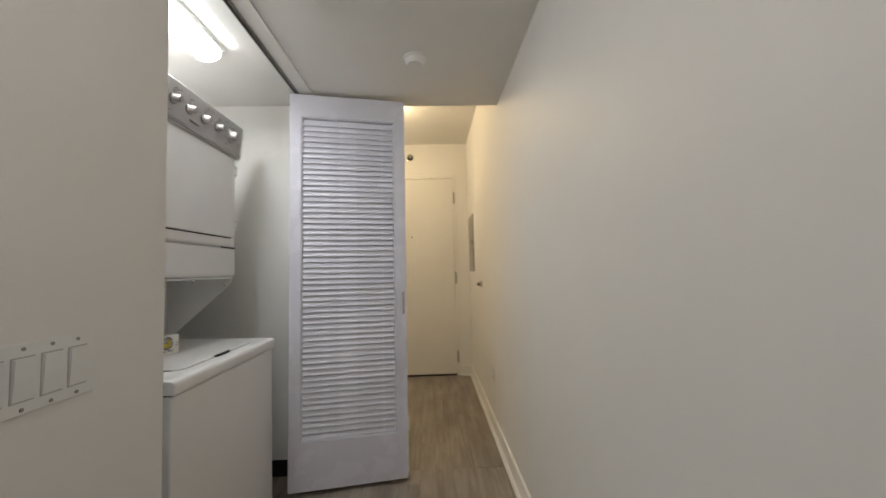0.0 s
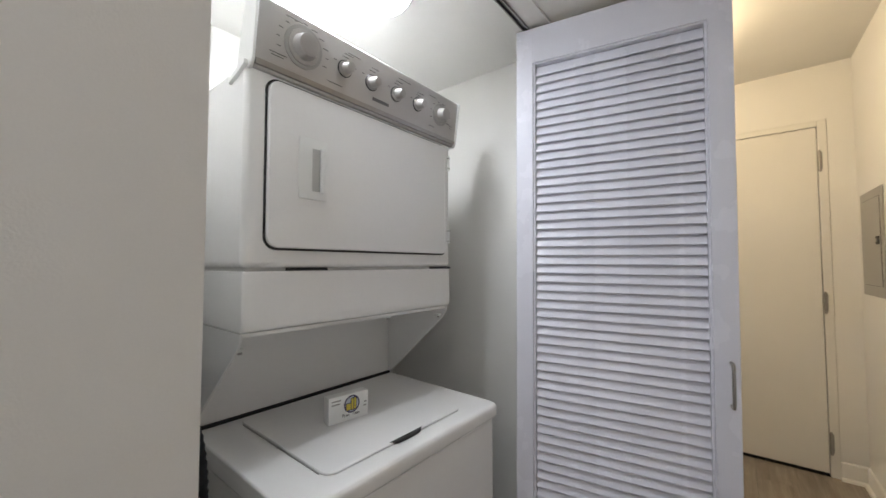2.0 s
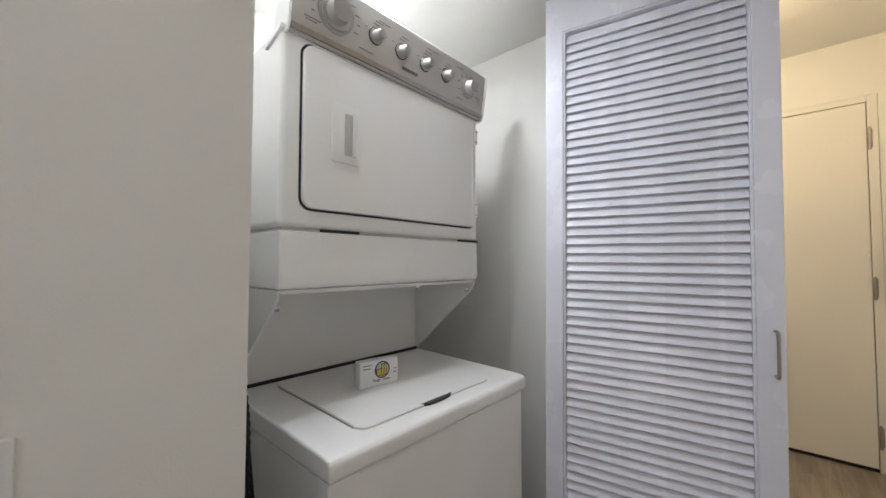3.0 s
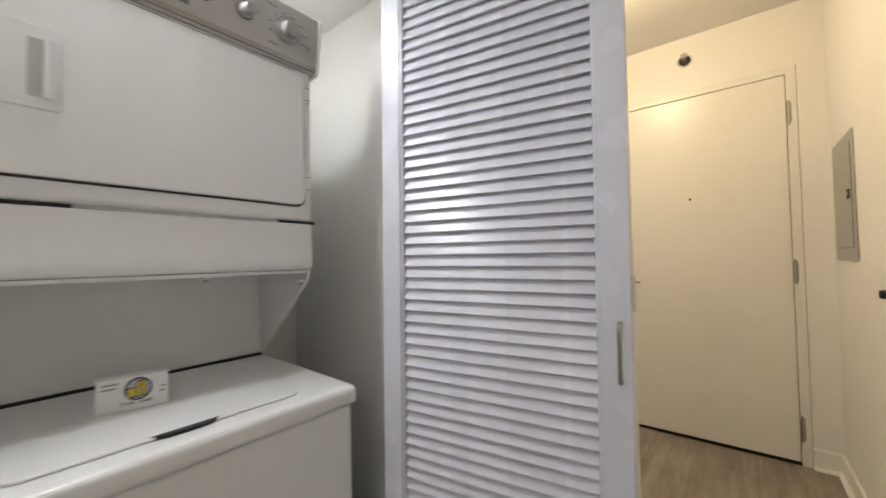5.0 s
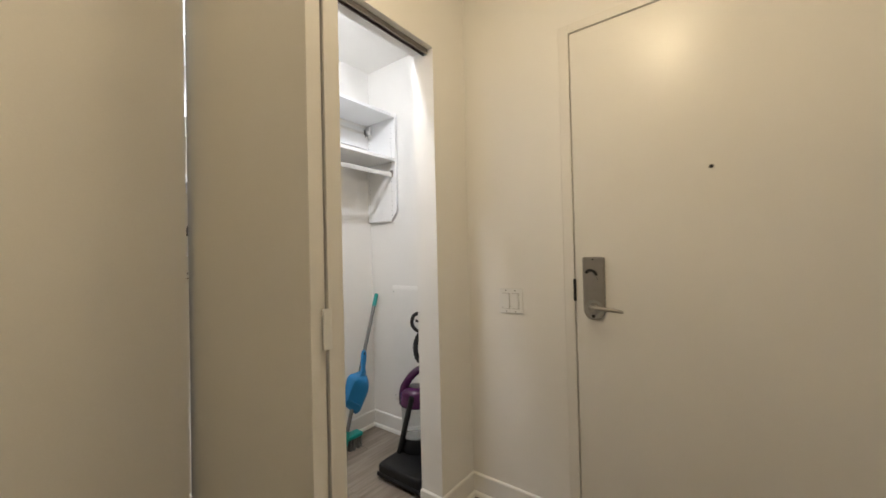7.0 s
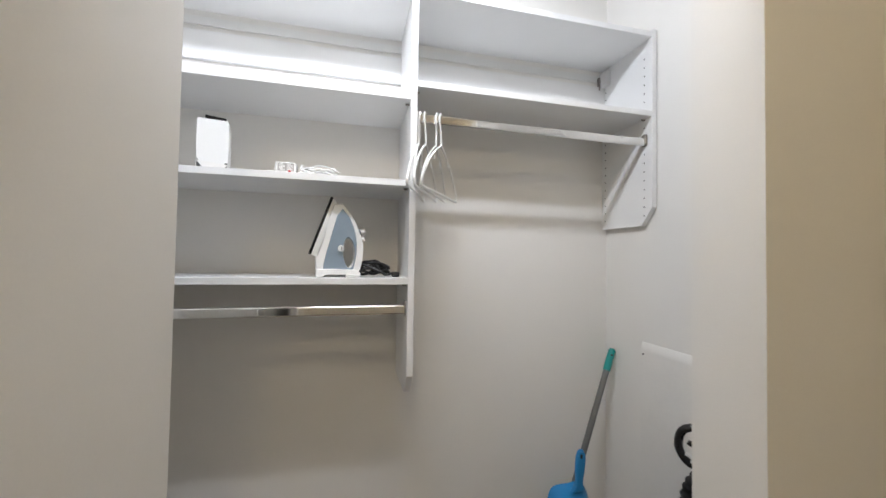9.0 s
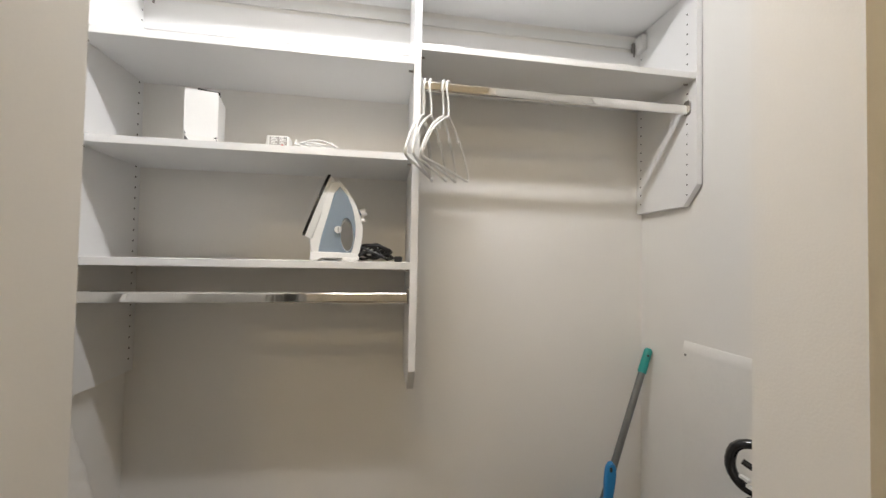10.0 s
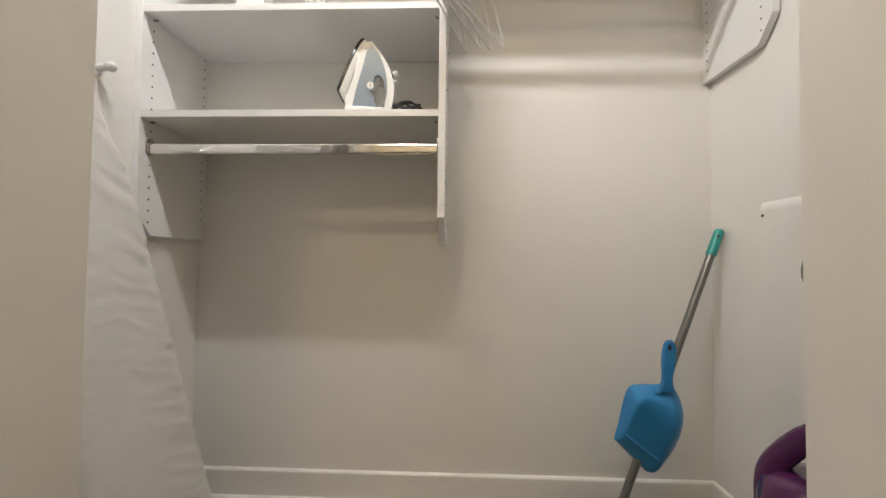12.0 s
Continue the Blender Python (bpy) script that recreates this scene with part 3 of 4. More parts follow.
for z in (-0.022, 0.022):
    face = part("socket", prism(B(), rounded(0.034, 0.030, 0.010, 4, 0, z), "y", -0.0085, -0.005, 0.001), TRIM, ol)
    for x in (-0.006, 0.006):
        part("slot", box(B(), x - 0.001, -0.0092, z - 0.004, x + 0.001, -0.0083, z + 0.005), DARK, face)


# ---- entry door ----
DX0, DX1, DH = 0.952, 1.854, 2.063
fr = thing("door_frame", pose(0, 0, 0), "cream painted metal frame around the entry door", "door frame")
for x0, x1 in ((0.907, DX0 - 0.003), (DX1 + 0.003, 1.898)):
    part("jamb", box(B(), x0, YE - 0.006, 0, x1, YE + 0.118, 2.103, 0.002), DOOR, fr)
part("head", box(B(), DX0 - 0.003, YE - 0.006, DH + 0.003, DX1 + 0.003, YE + 0.118, 2.103, 0.002), DOOR, fr)
part("stop_strip", box(B(), DX0 - 0.003, YE + 0.05, 0.0, DX0 + 0.01, YE + 0.1, DH), DARK, fr)
part("stop_strip", box(B(), DX1 - 0.01, YE + 0.05, 0.0, DX1 + 0.003, YE + 0.1, DH), DARK, fr)
part("stop_strip", box(B(), DX0 + 0.01, YE + 0.05, DH - 0.01, DX1 - 0.01, YE + 0.1, DH + 0.003), DARK, fr)
# threshold painted black for the dark of the gap under the door
part("shaded_threshold", box(B(), DX0 - 0.003, YE + 0.006, 0.0, DX1 + 0.003, YE + 0.118, 0.006), BLACK, fr)
ed = thing("entry_door", pose(0, 0, 0), "closed cream painted entry door with brushed lever lock", "door")
slab = part("slab", box(B(), DX0, YE, 0.018, DX1, YE + 0.044, DH, 0.002), DOOR, ed)
part("door_sweep", box(B(), DX0 + 0.002, YE + 0.006, 0.007, DX1 - 0.002, YE + 0.038, 0.018), BLACK, ed)
plate = [(1.026 + 0.041 * math.cos(radians(a)), 0.936 + 0.041 * math.sin(radians(a))) for a in range(180, 361, 15)]
bm = prism(B(), plate + [(1.067, 1.138), (1.061, 1.144), (0.991, 1.144), (0.985, 1.138)], "y", YE - 0.016, YE, 0.003)
lock = part("lock_plate", bm, STEEL, ed, "brushed steel lock plate")
part("plate_face", prism(B(), rounded(0.066, 0.120, 0.008, 4, 1.026, 1.070), "y", YE - 0.0185, YE - 0.015, 0.0015), STEEL, lock)
part("rose_ring", cyl(B(), (1.026, YE - 0.0155, 0.938), (1.026, YE - 0.0185, 0.938), 0.036, 0.035, 28), GREYMETAL, lock)
part("rose", cyl(B(), (1.026, YE - 0.018, 0.940), (1.026, YE - 0.027, 0.940), 0.024, 0.020, 28), STEEL, lock)
part("key_hole", cyl(B(), (1.024, YE - 0.0165, 0.912), (1.024, YE - 0.0195, 0.912), 0.007, None, 16), DARK, lock)
bm = B()
sweep(bm, arc([(1.026, YE - 0.014, 0.950), (1.026, YE - 0.045, 0.950), (1.034, YE - 0.058, 0.950), (1.07, YE - 0.060, 0.947), (1.14, YE - 0.055, 0.940)], 5), [0.010] * 11 + [0.008] * 6 + [0.0065] * 3 + [0.004], 12)
part("lever", bm, STEEL, lock, "brushed steel lever handle")
latch = part("thumbturn", sweep(B(), arc([(1.000, YE - 0.021, 1.082), (1.012, YE - 0.024, 1.092), (1.030, YE - 0.024, 1.088), (1.040, YE - 0.022, 1.072)], 4), 0.0055, 8), BLACK, lock, "dark curved thumb latch")
part("thumb_knob", cyl(B(), (1.034, YE - 0.018, 1.058), (1.034, YE - 0.030, 1.058), 0.010, 0.009, 18), STEEL, lock)
part("plate_screw", cyl(B(), (1.026, YE - 0.016, 1.135), (1.026, YE - 0.0175, 1.135), 0.003, None, 10), DARK, lock)
part("strike", box(B(), DX0 - 0.007, YE - 0.0085, 0.965, DX0 + 0.003, YE - 0.0025, 1.055, 0.001), BLACK, ed)
peep = part("peephole", cyl(B(), (1.413, YE - 0.004, 1.443), (1.413, YE, 1.443), 0.0075, None, 20), STEEL, ed)
part("lens", cyl(B(), (1.413, YE - 0.005, 1.443), (1.413, YE - 0.0035, 1.443), 0.0055, None, 20), BLACK, peep)
for z in (1.855, 1.01, 0.195):
    bm = B()
    cyl(bm, (DX1 + 0.010, YE - 0.011, z - 0.055), (DX1 + 0.010, YE - 0.011, z + 0.055), 0.0075, None, 14)
    for k in (-0.06, 0.06):
        cyl(bm, (DX1 + 0.010, YE - 0.011, z + k - 0.005), (DX1 + 0.010, YE - 0.011, z + k + 0.005), 0.006, 0.004 if k > 0 else 0.006, 12)
    hg = part("hinge", bm, STEEL, ed, "brushed steel hinge knuckle")
    part("hinge_leaf", box(B(), DX1 + 0.0035, YE - 0.009, z - 0.052, DX1 + 0.022, YE - 0.0055, z + 0.052, 0.001), STEEL, hg)

# sprinkler above the door
sp = thing("fire_sprinkler", pose(1.412, YE, 2.295), "chrome sidewall fire sprinkler above the entry door", "sprinkler")
bm = B()
prism(bm, [(0.040 * math.cos(a * math.pi / 18), 0.040 * math.sin(a * math.pi / 18)) for a in range(36)], "y", -0.006, 0, 0.002)
part("escutcheon", bm, CHROME, sp)
part("cup", cyl(B(), (0, -0.005, 0), (0, -0.0075, 0), 0.030, None, 28), DARK, sp)
part("body", cyl(cyl(B(), (0, -0.006, 0), (0, -0.028, 0), 0.013, 0.011, 16), (0, -0.028, 0), (0, -0.06, 0), 0.004), STEEL, sp)
part("deflector", box(B(), -0.016, -0.066, -0.004, 0.016, -0.040, 0.020, 0.002), STEEL, sp)

# breaker panel on the right wall
bp = thing("breaker_panel", pose(XR, 5.716, 1.343, 0, 0, -90), "grey metal breaker panel set in the hall wall", "breaker panel")
part("cover", box(B(), -0.198, -0.007, -0.271, 0.198, 0, 0.271, 0.003), GREYMETAL, bp)
pd = part("panel_door", box(B(), -0.125, -0.0100, -0.215, 0.158, -0.0065, 0.225, 0.0012), GREYMETAL, bp)
bm = B()
for x0, z0, x1, z1 in ((-0.1267, -0.2167, 0.1597, -0.2152), (-0.1267, 0.2252, 0.1597, 0.2267), (-0.1267, -0.2152, -0.1252, 0.2252), (0.1582, -0.2152, 0.1597, 0.2252)):
    box(bm, x0, -0.0082, z0, x1, -0.0066, z1)
part("door_gap", bm, DARK, bp)
latch = part("latch", prism(B(), rounded(0.044, 0.040, 0.005, 4, 0.126, 0.010), "y", -0.0145, -0.0095, 0.0012), DARK, pd, "dark latch")
part("latch_tab", box(B(), 0.114, -0.0165, 0.002, 0.130, -0.0140, 0.018, 0.001), STEEL, latch)
for x in (-0.158, 0.174):
    for z in (-0.18, 0.18):
        part("screw", cyl(B(), (x, -0.0065, z), (x, -0.009, z), 0.005, None, 12), STEEL, bp)

# wall bumper
st = thing("door_stop", pose(XR, 5.098, 0.972, 0, 0, -90), "brushed steel wall door stop with rubber tip", "door stop")
part("base", cyl(B(), (0, 0, 0), (0, -0.007, 0), 0.027, 0.024, 28), STEEL, st)
part("stem", cyl(B(), (0, -0.006, 0), (0, -0.022, 0), 0.0135, 0.012, 20), STEEL, st)
part("tip", cyl(B(), (0, -0.021, 0), (0, -0.034, 0), 0.015, 0.013, 20), BLACK, st)

# foyer ceiling light, and an added unseen lamp that brightens the hall
for name, x, y, z, mat, label in (("ceiling_light", 1.20, 5.05, HIGH, LAMPW, "round warm glass ceiling light, lit"), ("ceiling_light", 1.40, 2.35, LOW, FILL_GLASS, "added round white hall fill light, out of view")):
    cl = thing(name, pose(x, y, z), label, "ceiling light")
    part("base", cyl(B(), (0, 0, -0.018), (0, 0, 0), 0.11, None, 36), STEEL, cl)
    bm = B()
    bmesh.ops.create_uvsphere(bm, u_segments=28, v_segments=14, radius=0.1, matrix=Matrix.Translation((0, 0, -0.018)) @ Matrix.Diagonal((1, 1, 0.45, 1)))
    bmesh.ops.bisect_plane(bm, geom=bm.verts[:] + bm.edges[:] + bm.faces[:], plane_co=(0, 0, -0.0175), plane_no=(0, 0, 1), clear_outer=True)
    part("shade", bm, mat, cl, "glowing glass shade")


# ---- closet folding door, flat leaves ----
cd = thing("closet_folding_door", pose(0, 0, 0), "cream flat folding closet door, folded open", "door")
for a, b, has in (((0.402, 4.805), (0.858, 4.843), False), ((0.864, 4.911), (0.290, 4.954), True)):
    m, w = leaf_pose(a, b, 0.018)
    leaf = part("leaf", box(B(), 0, 0, 0, w, 0.033, 2.045, 0.002), DOOR, cd, "", m)
    if has:
        bm = B()
        sweep(bm, arc([(0, 0, -0.055), (0, -0.02, -0.055), (0, -0.030, -0.045), (0, -0.031, 0), (0, -0.030, 0.045), (0, -0.02, 0.055), (0, 0, 0.055)], 5), 0.0042, 10)
        part("handle", bm, CHROME, leaf, "slim chrome bow handle", pose(0.07, 0, 0.905) @ Matrix.Diagonal((1, 1, 1, 1)))
for z in (0.22, 1.0, 1.8):
    part("hinge", box(B(), 0.860, 4.866, z, 0.8635, 4.884, z + 0.075, 0.0008), PLASTIC, cd)
tk = thing("closet_door_track", pose(0, 0, 0), "metal folding door track in the closet opening head", "door track")
bm = B()
for x0, x1 in ((0.378, 0.381), (0.399, 0.402)):
    box(bm, x0, 4.795, 2.066, x1, 5.748, 2.0895)
part("rail", bm, STEEL, tk)
part("slot", box(B(), 0.381, 4.795, 2.082, 0.399, 5.748, 2.0895), DARK, tk)


# ---- closet shelving ----
sh = thing("closet_shelving", pose(0, 0, 0), "white melamine closet shelving with drilled side panels", "closet shelving")
T, FX, BX = 0.019, -0.258, XB
LY, MY, RY = 4.503, 5.346, 6.221         # left side, middle panel's centre, right side


def side_panel(name, y0, low, top):
    """An upright with a cut lower front corner."""
    cut = 0.062
    prof = [(BX, low), (FX - cut + 0.012, low), (FX, low + cut), (FX, top), (BX, top)]
    return part(name, prism(B(), prof, "y", y0, y0 + T, 0.0008), MELAMINE, sh)


uprights = (side_panel("side_panel", LY, 0.862, 2.098), side_panel("middle_panel", MY - T / 2, 0.852, 2.098), side_panel("side_panel", RY - T, 1.395, 2.098))
hole = B()
cyl(hole, (0, 0, 0), (0, 0.0012, 0), 0.0026, None, 8)
hole = mesh_of("pin_hole", hole, DARK)
for up, y, z0 in ((uprights[0], LY + T - 0.0004, 0.90), (uprights[1], MY + T / 2 - 0.0004, 0.92), (uprights[2], RY - T - 0.0008, 1.43)):
    for x in (FX - 0.037, BX + 0.022):
        for i in range(int((2.05 - z0) / 0.032)):
            ob = new("pin_hole", hole)
            ob.parent = up
            ob.location = (x, y, z0 + 0.032 * i)
for z in (1.750, 1.487, 1.194, 2.080):
    part("shelf", box(B(), BX, LY + T, z - T / 2, FX - 0.001, MY - T / 2, z + T / 2, 0.0008), MELAMINE, sh)
for z in (1.792, 2.080):
    part("shelf", box(B(), BX, MY + T / 2, z - T / 2, FX - 0.001, RY - T, z + T / 2, 0.0008), MELAMINE, sh)
for y0, y1 in ((LY + T, MY - T / 2), (MY + T / 2, RY - T)):
    part("back_rail", box(B(), BX, y0, 1.905, BX + 0.015, y1, 2.000, 0.001), MELAMINE, sh)
    part("hanging_rail", box(B(), BX, y0, 2.022, BX + 0.004, y1, 2.050, 0.0008), PLASTIC, sh)
for y0, y1, z in ((LY + T, MY - T / 2, 1.106), (MY + T / 2, RY - T, 1.698)):
    rod = part("clothes_rod", prism(B(), rounded(0.014, 0.030, 0.0068, 6, FX - 0.034, z), "y", y0, y1), CHROME, sh, "oval chrome clothes rod")
    for ya, yb in ((y0, y0 + 0.005), (y1 - 0.005, y1)):
        part("rod_cup", prism(B(), rounded(0.026, 0.046, 0.010, 5, FX - 0.034, z + 0.006), "y", ya, yb, 0.001), STEEL, rod)
for y in (LY + T, RY - T - 0.022):
    cap = part("bracket_cap", box(B(), BX + 0.004, y, 1.996, BX + 0.054, y + 0.022, 2.056, 0.005, 3), PLASTIC, sh, "white plastic bracket cap")
    part("bracket_hook", box(B(), BX + 0.004, y - 0.008 if y > 5 else y + 0.022, 1.984, BX + 0.016, y if y > 5 else y + 0.030, 2.040, 0.002), STEEL, cap)
for y, s in ((LY + T, 1), (MY - T / 2, -1), (MY + T / 2, 1), (RY - T, -1)):
    for z in ((1.487, 1.194, 1.750) if y < MY else (1.792,)):
        part("shelf_pin", cyl(B(), (FX - 0.037, y, z - T / 2 - 0.003), (FX - 0.037, y + s * 0.012, z - T / 2 - 0.003), 0.003, None, 8), STEEL, sh)

# ---- access panel ----
ap = thing("access_panel", pose(-0.10, 6.225, 0.0, 0, 0, 0), "white painted access panel screwed to the closet wall", "access panel")
bm = B()
faces = [(0.225, 0.0, 0.213, 0.968), (0.225, -0.003, 0.213, 0.968), (0.212, -0.022, 0.242, 0.940)]
rings = [[bm.verts.new((sx * w, y, z0 if sz < 0 else z1)) for sx, sz in ((-1, -1), (1, -1), (1, 1), (-1, 1))] for w, y, z0, z1 in faces]
for a, b in zip(rings, rings[1:]):
    for k in range(4):
        bm.faces.new((a[k], a[(k + 1) % 4], b[(k + 1) % 4], b[k]))
bm.faces.new(rings[0][::-1]), bm.faces.new(rings[-1])
bmesh.ops.recalc_face_normals(bm, faces=bm.faces[:])
part("board", bm, TRIM, ap)
for x in (-0.200, 0.200):
    for z in (0.252, 0.930):
        part("screw", cyl(B(), (x, -0.0215, z), (x, -0.0235, z), 0.0038, None, 10), DARK, ap)


# ---- baseboards ----
def baseboard(points, label):
    """Flat boards with a shoe mould along runs (a to b), the room on the run's left."""
    ob = thing("baseboard", pose(0, 0, 0), label, "baseboard")
    ob["kind"] = "structure"
    for a, b in points:
        m, w = leaf_pose(a, b, 0)
        part("board", prism(B(), [(0, 0), (0.011, 0), (0.011, 0.093), (0.007, 0.100), (0, 0.102)], "x", 0, w), TRIM, ob, "", m)
        shoe = [(0.011, 0)] + [(0.011 + 0.017 * math.cos(t * math.pi / 10), 0.017 * math.sin(t * math.pi / 10)) for t in range(6)]
        part("shoe_mould", prism(B(), shoe, "x", 0, w), TRIM, ob, "", m)
    return ob


baseboard([((XR, -3.9), (XR, 5.999))], "cream painted baseboard with shoe mould along the hall")
baseboard([((XR, YE), (1.899, YE)), ((0.906, YE), (XL, YE)), ((XL, YE), (XL, 5.750)), ((XL, 5.750), (XI, 5.750)), ((XI, 4.793), (XL, 4.793)), ((XL, 4.793), (XL, 4.3)), ((XL, 4.3), (HALL, 4.3))], "cream painted baseboard with shoe mould round the foyer")
baseboard([((XI, 6.225), (XB, 6.225)), ((XB, 6.225), (XB, 4.502)), ((XB, 4.502), (XI, 4.502))], "cream painted baseboard round the closet")
cove = thing("baseboard", pose(0, 0, 0), "black vinyl base strip in the laundry closet", "baseboard")
cove["kind"] = "structure"
for x0, y0, x1, y1 in ((0.081, YS - 0.005, 0.88, YS), (0.081, 3.0, 0.086, YS - 0.006)):
    part("strip", box(B(), x0, y0, 0, x1, y1, 0.088, 0.0015), BLACK, cove)
baseboard([((HALL, 3.045), (HALL, 0.6))], "cream painted baseboard of the hall")


# ---- things in the closet ----
def lathe(bm, profile, n=28, m=None):
    """A turned shape from (radius, height) pairs, closed at both ends."""
    rings = []
    for r, z in profile:
        ring = []
        for k in range(n):
            v = Vector((r * math.cos(2 * math.pi * k / n), r * math.sin(2 * math.pi * k / n), z))
            ring.append(bm.verts.new(m @ v if m else v))
        rings.append(ring)
    for a, b in zip(rings, rings[1:]):
        for k in range(n):
            bm.faces.new((a[k], a[(k + 1) % n], b[(k + 1) % n], b[k]))
    bm.faces.new(rings[0][::-1])
    bm.faces.new(rings[-1])
    return bm


# steam iron standing on its heel: local y along the shelf, z up, x across the iron
S2, S3 = 1.4965, 1.2035          # tops of the two shelves in use
iron = thing("steam_iron", pose(-0.340, 5.121, S3, 0, 0, 6), "white and grey steam iron standing on its heel", "iron")


def teardrop(length, half, n=14):
    """A soleplate outline: along, across."""
    side = [(length * (i / n), half * (1 - (i / n) ** 2.6) ** 0.75) for i in range(n + 1)]
    return [(u, v) for u, v in side] + [(u, -v) for u, v in side[-2::-1]]


sole_m = Matrix.Translation((0, -0.069, 0.066)) @ Matrix(((0, 1, 0, 0), (0.331, 0, -0.944, 0), (0.944, 0, 0.331, 0), (0, 0, 0, 1)))
part("soleplate", prism(B(), teardrop(0.186, 0.043), "z", -0.002, 0.006, 0.0015), material("dark_soleplate", (0.03, 0.03, 0.032), 0.25, metal=0.6), iron, "dark soleplate", sole_m)
bm = B()
rings = []
for w, sc, ln in ((-0.002, 0.98, 0.99), (-0.009, 0.94, 0.98), (-0.016, 0.84, 0.95), (-0.021, 0.74, 0.90)):
    rings.append([bm.verts.new((u * ln, v * sc, w)) for u, v in teardrop(0.184, 0.042)])
for a, b in zip(rings, rings[1:]):
    for k in range(len(a)):
        bm.faces.new((a[k], a[(k + 1) % len(a)], b[(k + 1) % len(a)], b[k]))
bm.faces.new(rings[0]), bm.faces.new(rings[-1][::-1])
bmesh.ops.recalc_face_normals(bm, faces=bm.faces[:])
part("skirt", bm, PLASTIC, iron, "", sole_m)
ICEGREY = material("ice_grey_plastic", (0.24, 0.30, 0.36), 0.3, var=0.04, scale=12)


def pierced(outline, centre, half_w, half_h, lean, thick, bevel):
    """A convex outline in y and z, as a slab across x, with an oval hole through it."""
    n = 40
    outer, inner = [], []
    cy, cz = centre
    for k in range(n):
        ang = 2 * math.pi * k / n
        dy, dz = math.cos(ang), math.sin(ang)
        best = 0.0
        for (y0, z0), (y1, z1) in zip(outline, outline[1:] + outline[:1]):
            det = dy * (z1 - z0) - dz * (y1 - y0)
            if abs(det) > 1e-9:
                r = ((y0 - cy) * (z1 - z0) - (z0 - cz) * (y1 - y0)) / det
                s = ((y0 - cy) * dz - (z0 - cz) * dy) / det
                if r > 0 and -1e-6 <= s <= 1 + 1e-6:
                    best = max(best, r)
        outer.append((cy + best * dy, cz + best * dz))
        u = ang - lean
        r = 1 / math.sqrt((math.cos(u) / half_w) ** 2 + (math.sin(u) / half_h) ** 2)
        inner.append((cy + r * dy, cz + r * dz))
    bm = B()
    loops = []
    for pts, x, inset in ((inner, -thick + bevel, 0), (inner, -thick, 0.06), (outer, -thick, -0.03), (outer, -thick + bevel, 0), (outer, thick - bevel, 0), (outer, thick, -0.03), (inner, thick, 0.06), (inner, thick - bevel, 0)):
        loops.append([bm.verts.new((x, cy + (y - cy) * (1 + inset), cz + (z - cz) * (1 + inset))) for y, z in pts])
    for p, q in zip(loops, loops[1:] + loops[:1]):
        for k in range(n):
            bm.faces.new((p[k], p[(k + 1) % n], q[(k + 1) % n], q[k]))
    bmesh.ops.recalc_face_normals(bm, faces=bm.faces[:])
    return bm


shell = [(-0.052, 0.020), (-0.058, 0.060), (-0.004, 0.222), (0.004, 0.231), (0.012, 0.227), (0.038, 0.199), (0.063, 0.160), (0.076, 0.125), (0.085, 0.092), (0.083, 0.056), (0.074, 0.014)]
part("handle", pierced(shell, (0.041, 0.072), 0.0165, 0.044, radians(4), 0.030, 0.008), PLASTIC, iron, "white body and handle")
tank = [(-0.036, 0.018), (-0.026, 0.070), (-0.012, 0.122), (0.009, 0.205), (0.013, 0.211), (0.026, 0.202), (0.044, 0.177), (0.058, 0.138), (0.064, 0.100), (0.064, 0.070), (0.054, 0.018)]
part("water_tank", pierced(tank, (0.041, 0.072), 0.0170, 0.045, radians(4), 0.034, 0.006), ICEGREY, iron, "translucent blue-grey water tank")
bm = prism(B(), [(-0.054, 0.0), (-0.034, 0.0), (-0.024, 0.007), (0.034, 0.007), (0.042, 0.0), (0.072, 0.0), (0.076, 0.012), (0.062, 0.022), (0.0, 0.024), (-0.052, 0.024)], "x", -0.046, 0.046, 0.003)
part("heel", bm, PLASTIC, iron)
dial = part("dial", cyl(B(), (0, 0.078, 0.136), (0, 0.092, 0.142), 0.0115, 0.0105, 24), PLASTIC, iron)
part("dial_stem", cyl(B(), (0, 0.064, 0.140), (0, 0.080, 0.138), 0.008, None, 18), ICEGREY, dial)
part("button", cyl(B(), (0, 0.076, 0.114), (0, 0.090, 0.116), 0.0075, 0.006, 16), PLASTIC, iron)
steam = part("steam_dial", cyl(B(), (0.024, 0.017, 0.086), (0.042, 0.018, 0.085), 0.0105, 0.0095, 24), PLASTIC, iron)
part("dial_notch", box(B(), 0.0415, 0.0165, 0.079, 0.0428, 0.0195, 0.091, 0.0005), GREYMETAL, steam)

# its black cord, bundled
rnd = random.Random(11)
bm = B()
pts = []
for i in range(52):
    a = i * 0.80
    pts.append((-0.345 + 0.030 * math.sin(a) + rnd.uniform(-0.008, 0.008), 5.232 + 0.052 * math.cos(a * 0.93) + rnd.uniform(-0.008, 0.008), S3 + 0.005 + 0.046 * (0.5 + 0.5 * math.sin(a * 1.7)) * (1 - 0.5 * abs(math.cos(a * 0.93))) + rnd.uniform(0, 0.008)))
sweep(bm, arc([(-0.335, 5.186, S3 + 0.045), (-0.335, 5.200, S3 + 0.028)] + pts + [(-0.33, 5.29, S3 + 0.012), (-0.328, 5.303, S3 + 0.010)], 4), 0.0034, 7)
cord = thing("iron_cord", pose(0, 0, 0), "black power cord bundled beside the iron", "cord")
part("cable", bm, BLACK, cord)
part("plug", box(B(), -0.338, 5.296, S3, -0.318, 5.318, S3 + 0.016, 0.003), BLACK, cord)
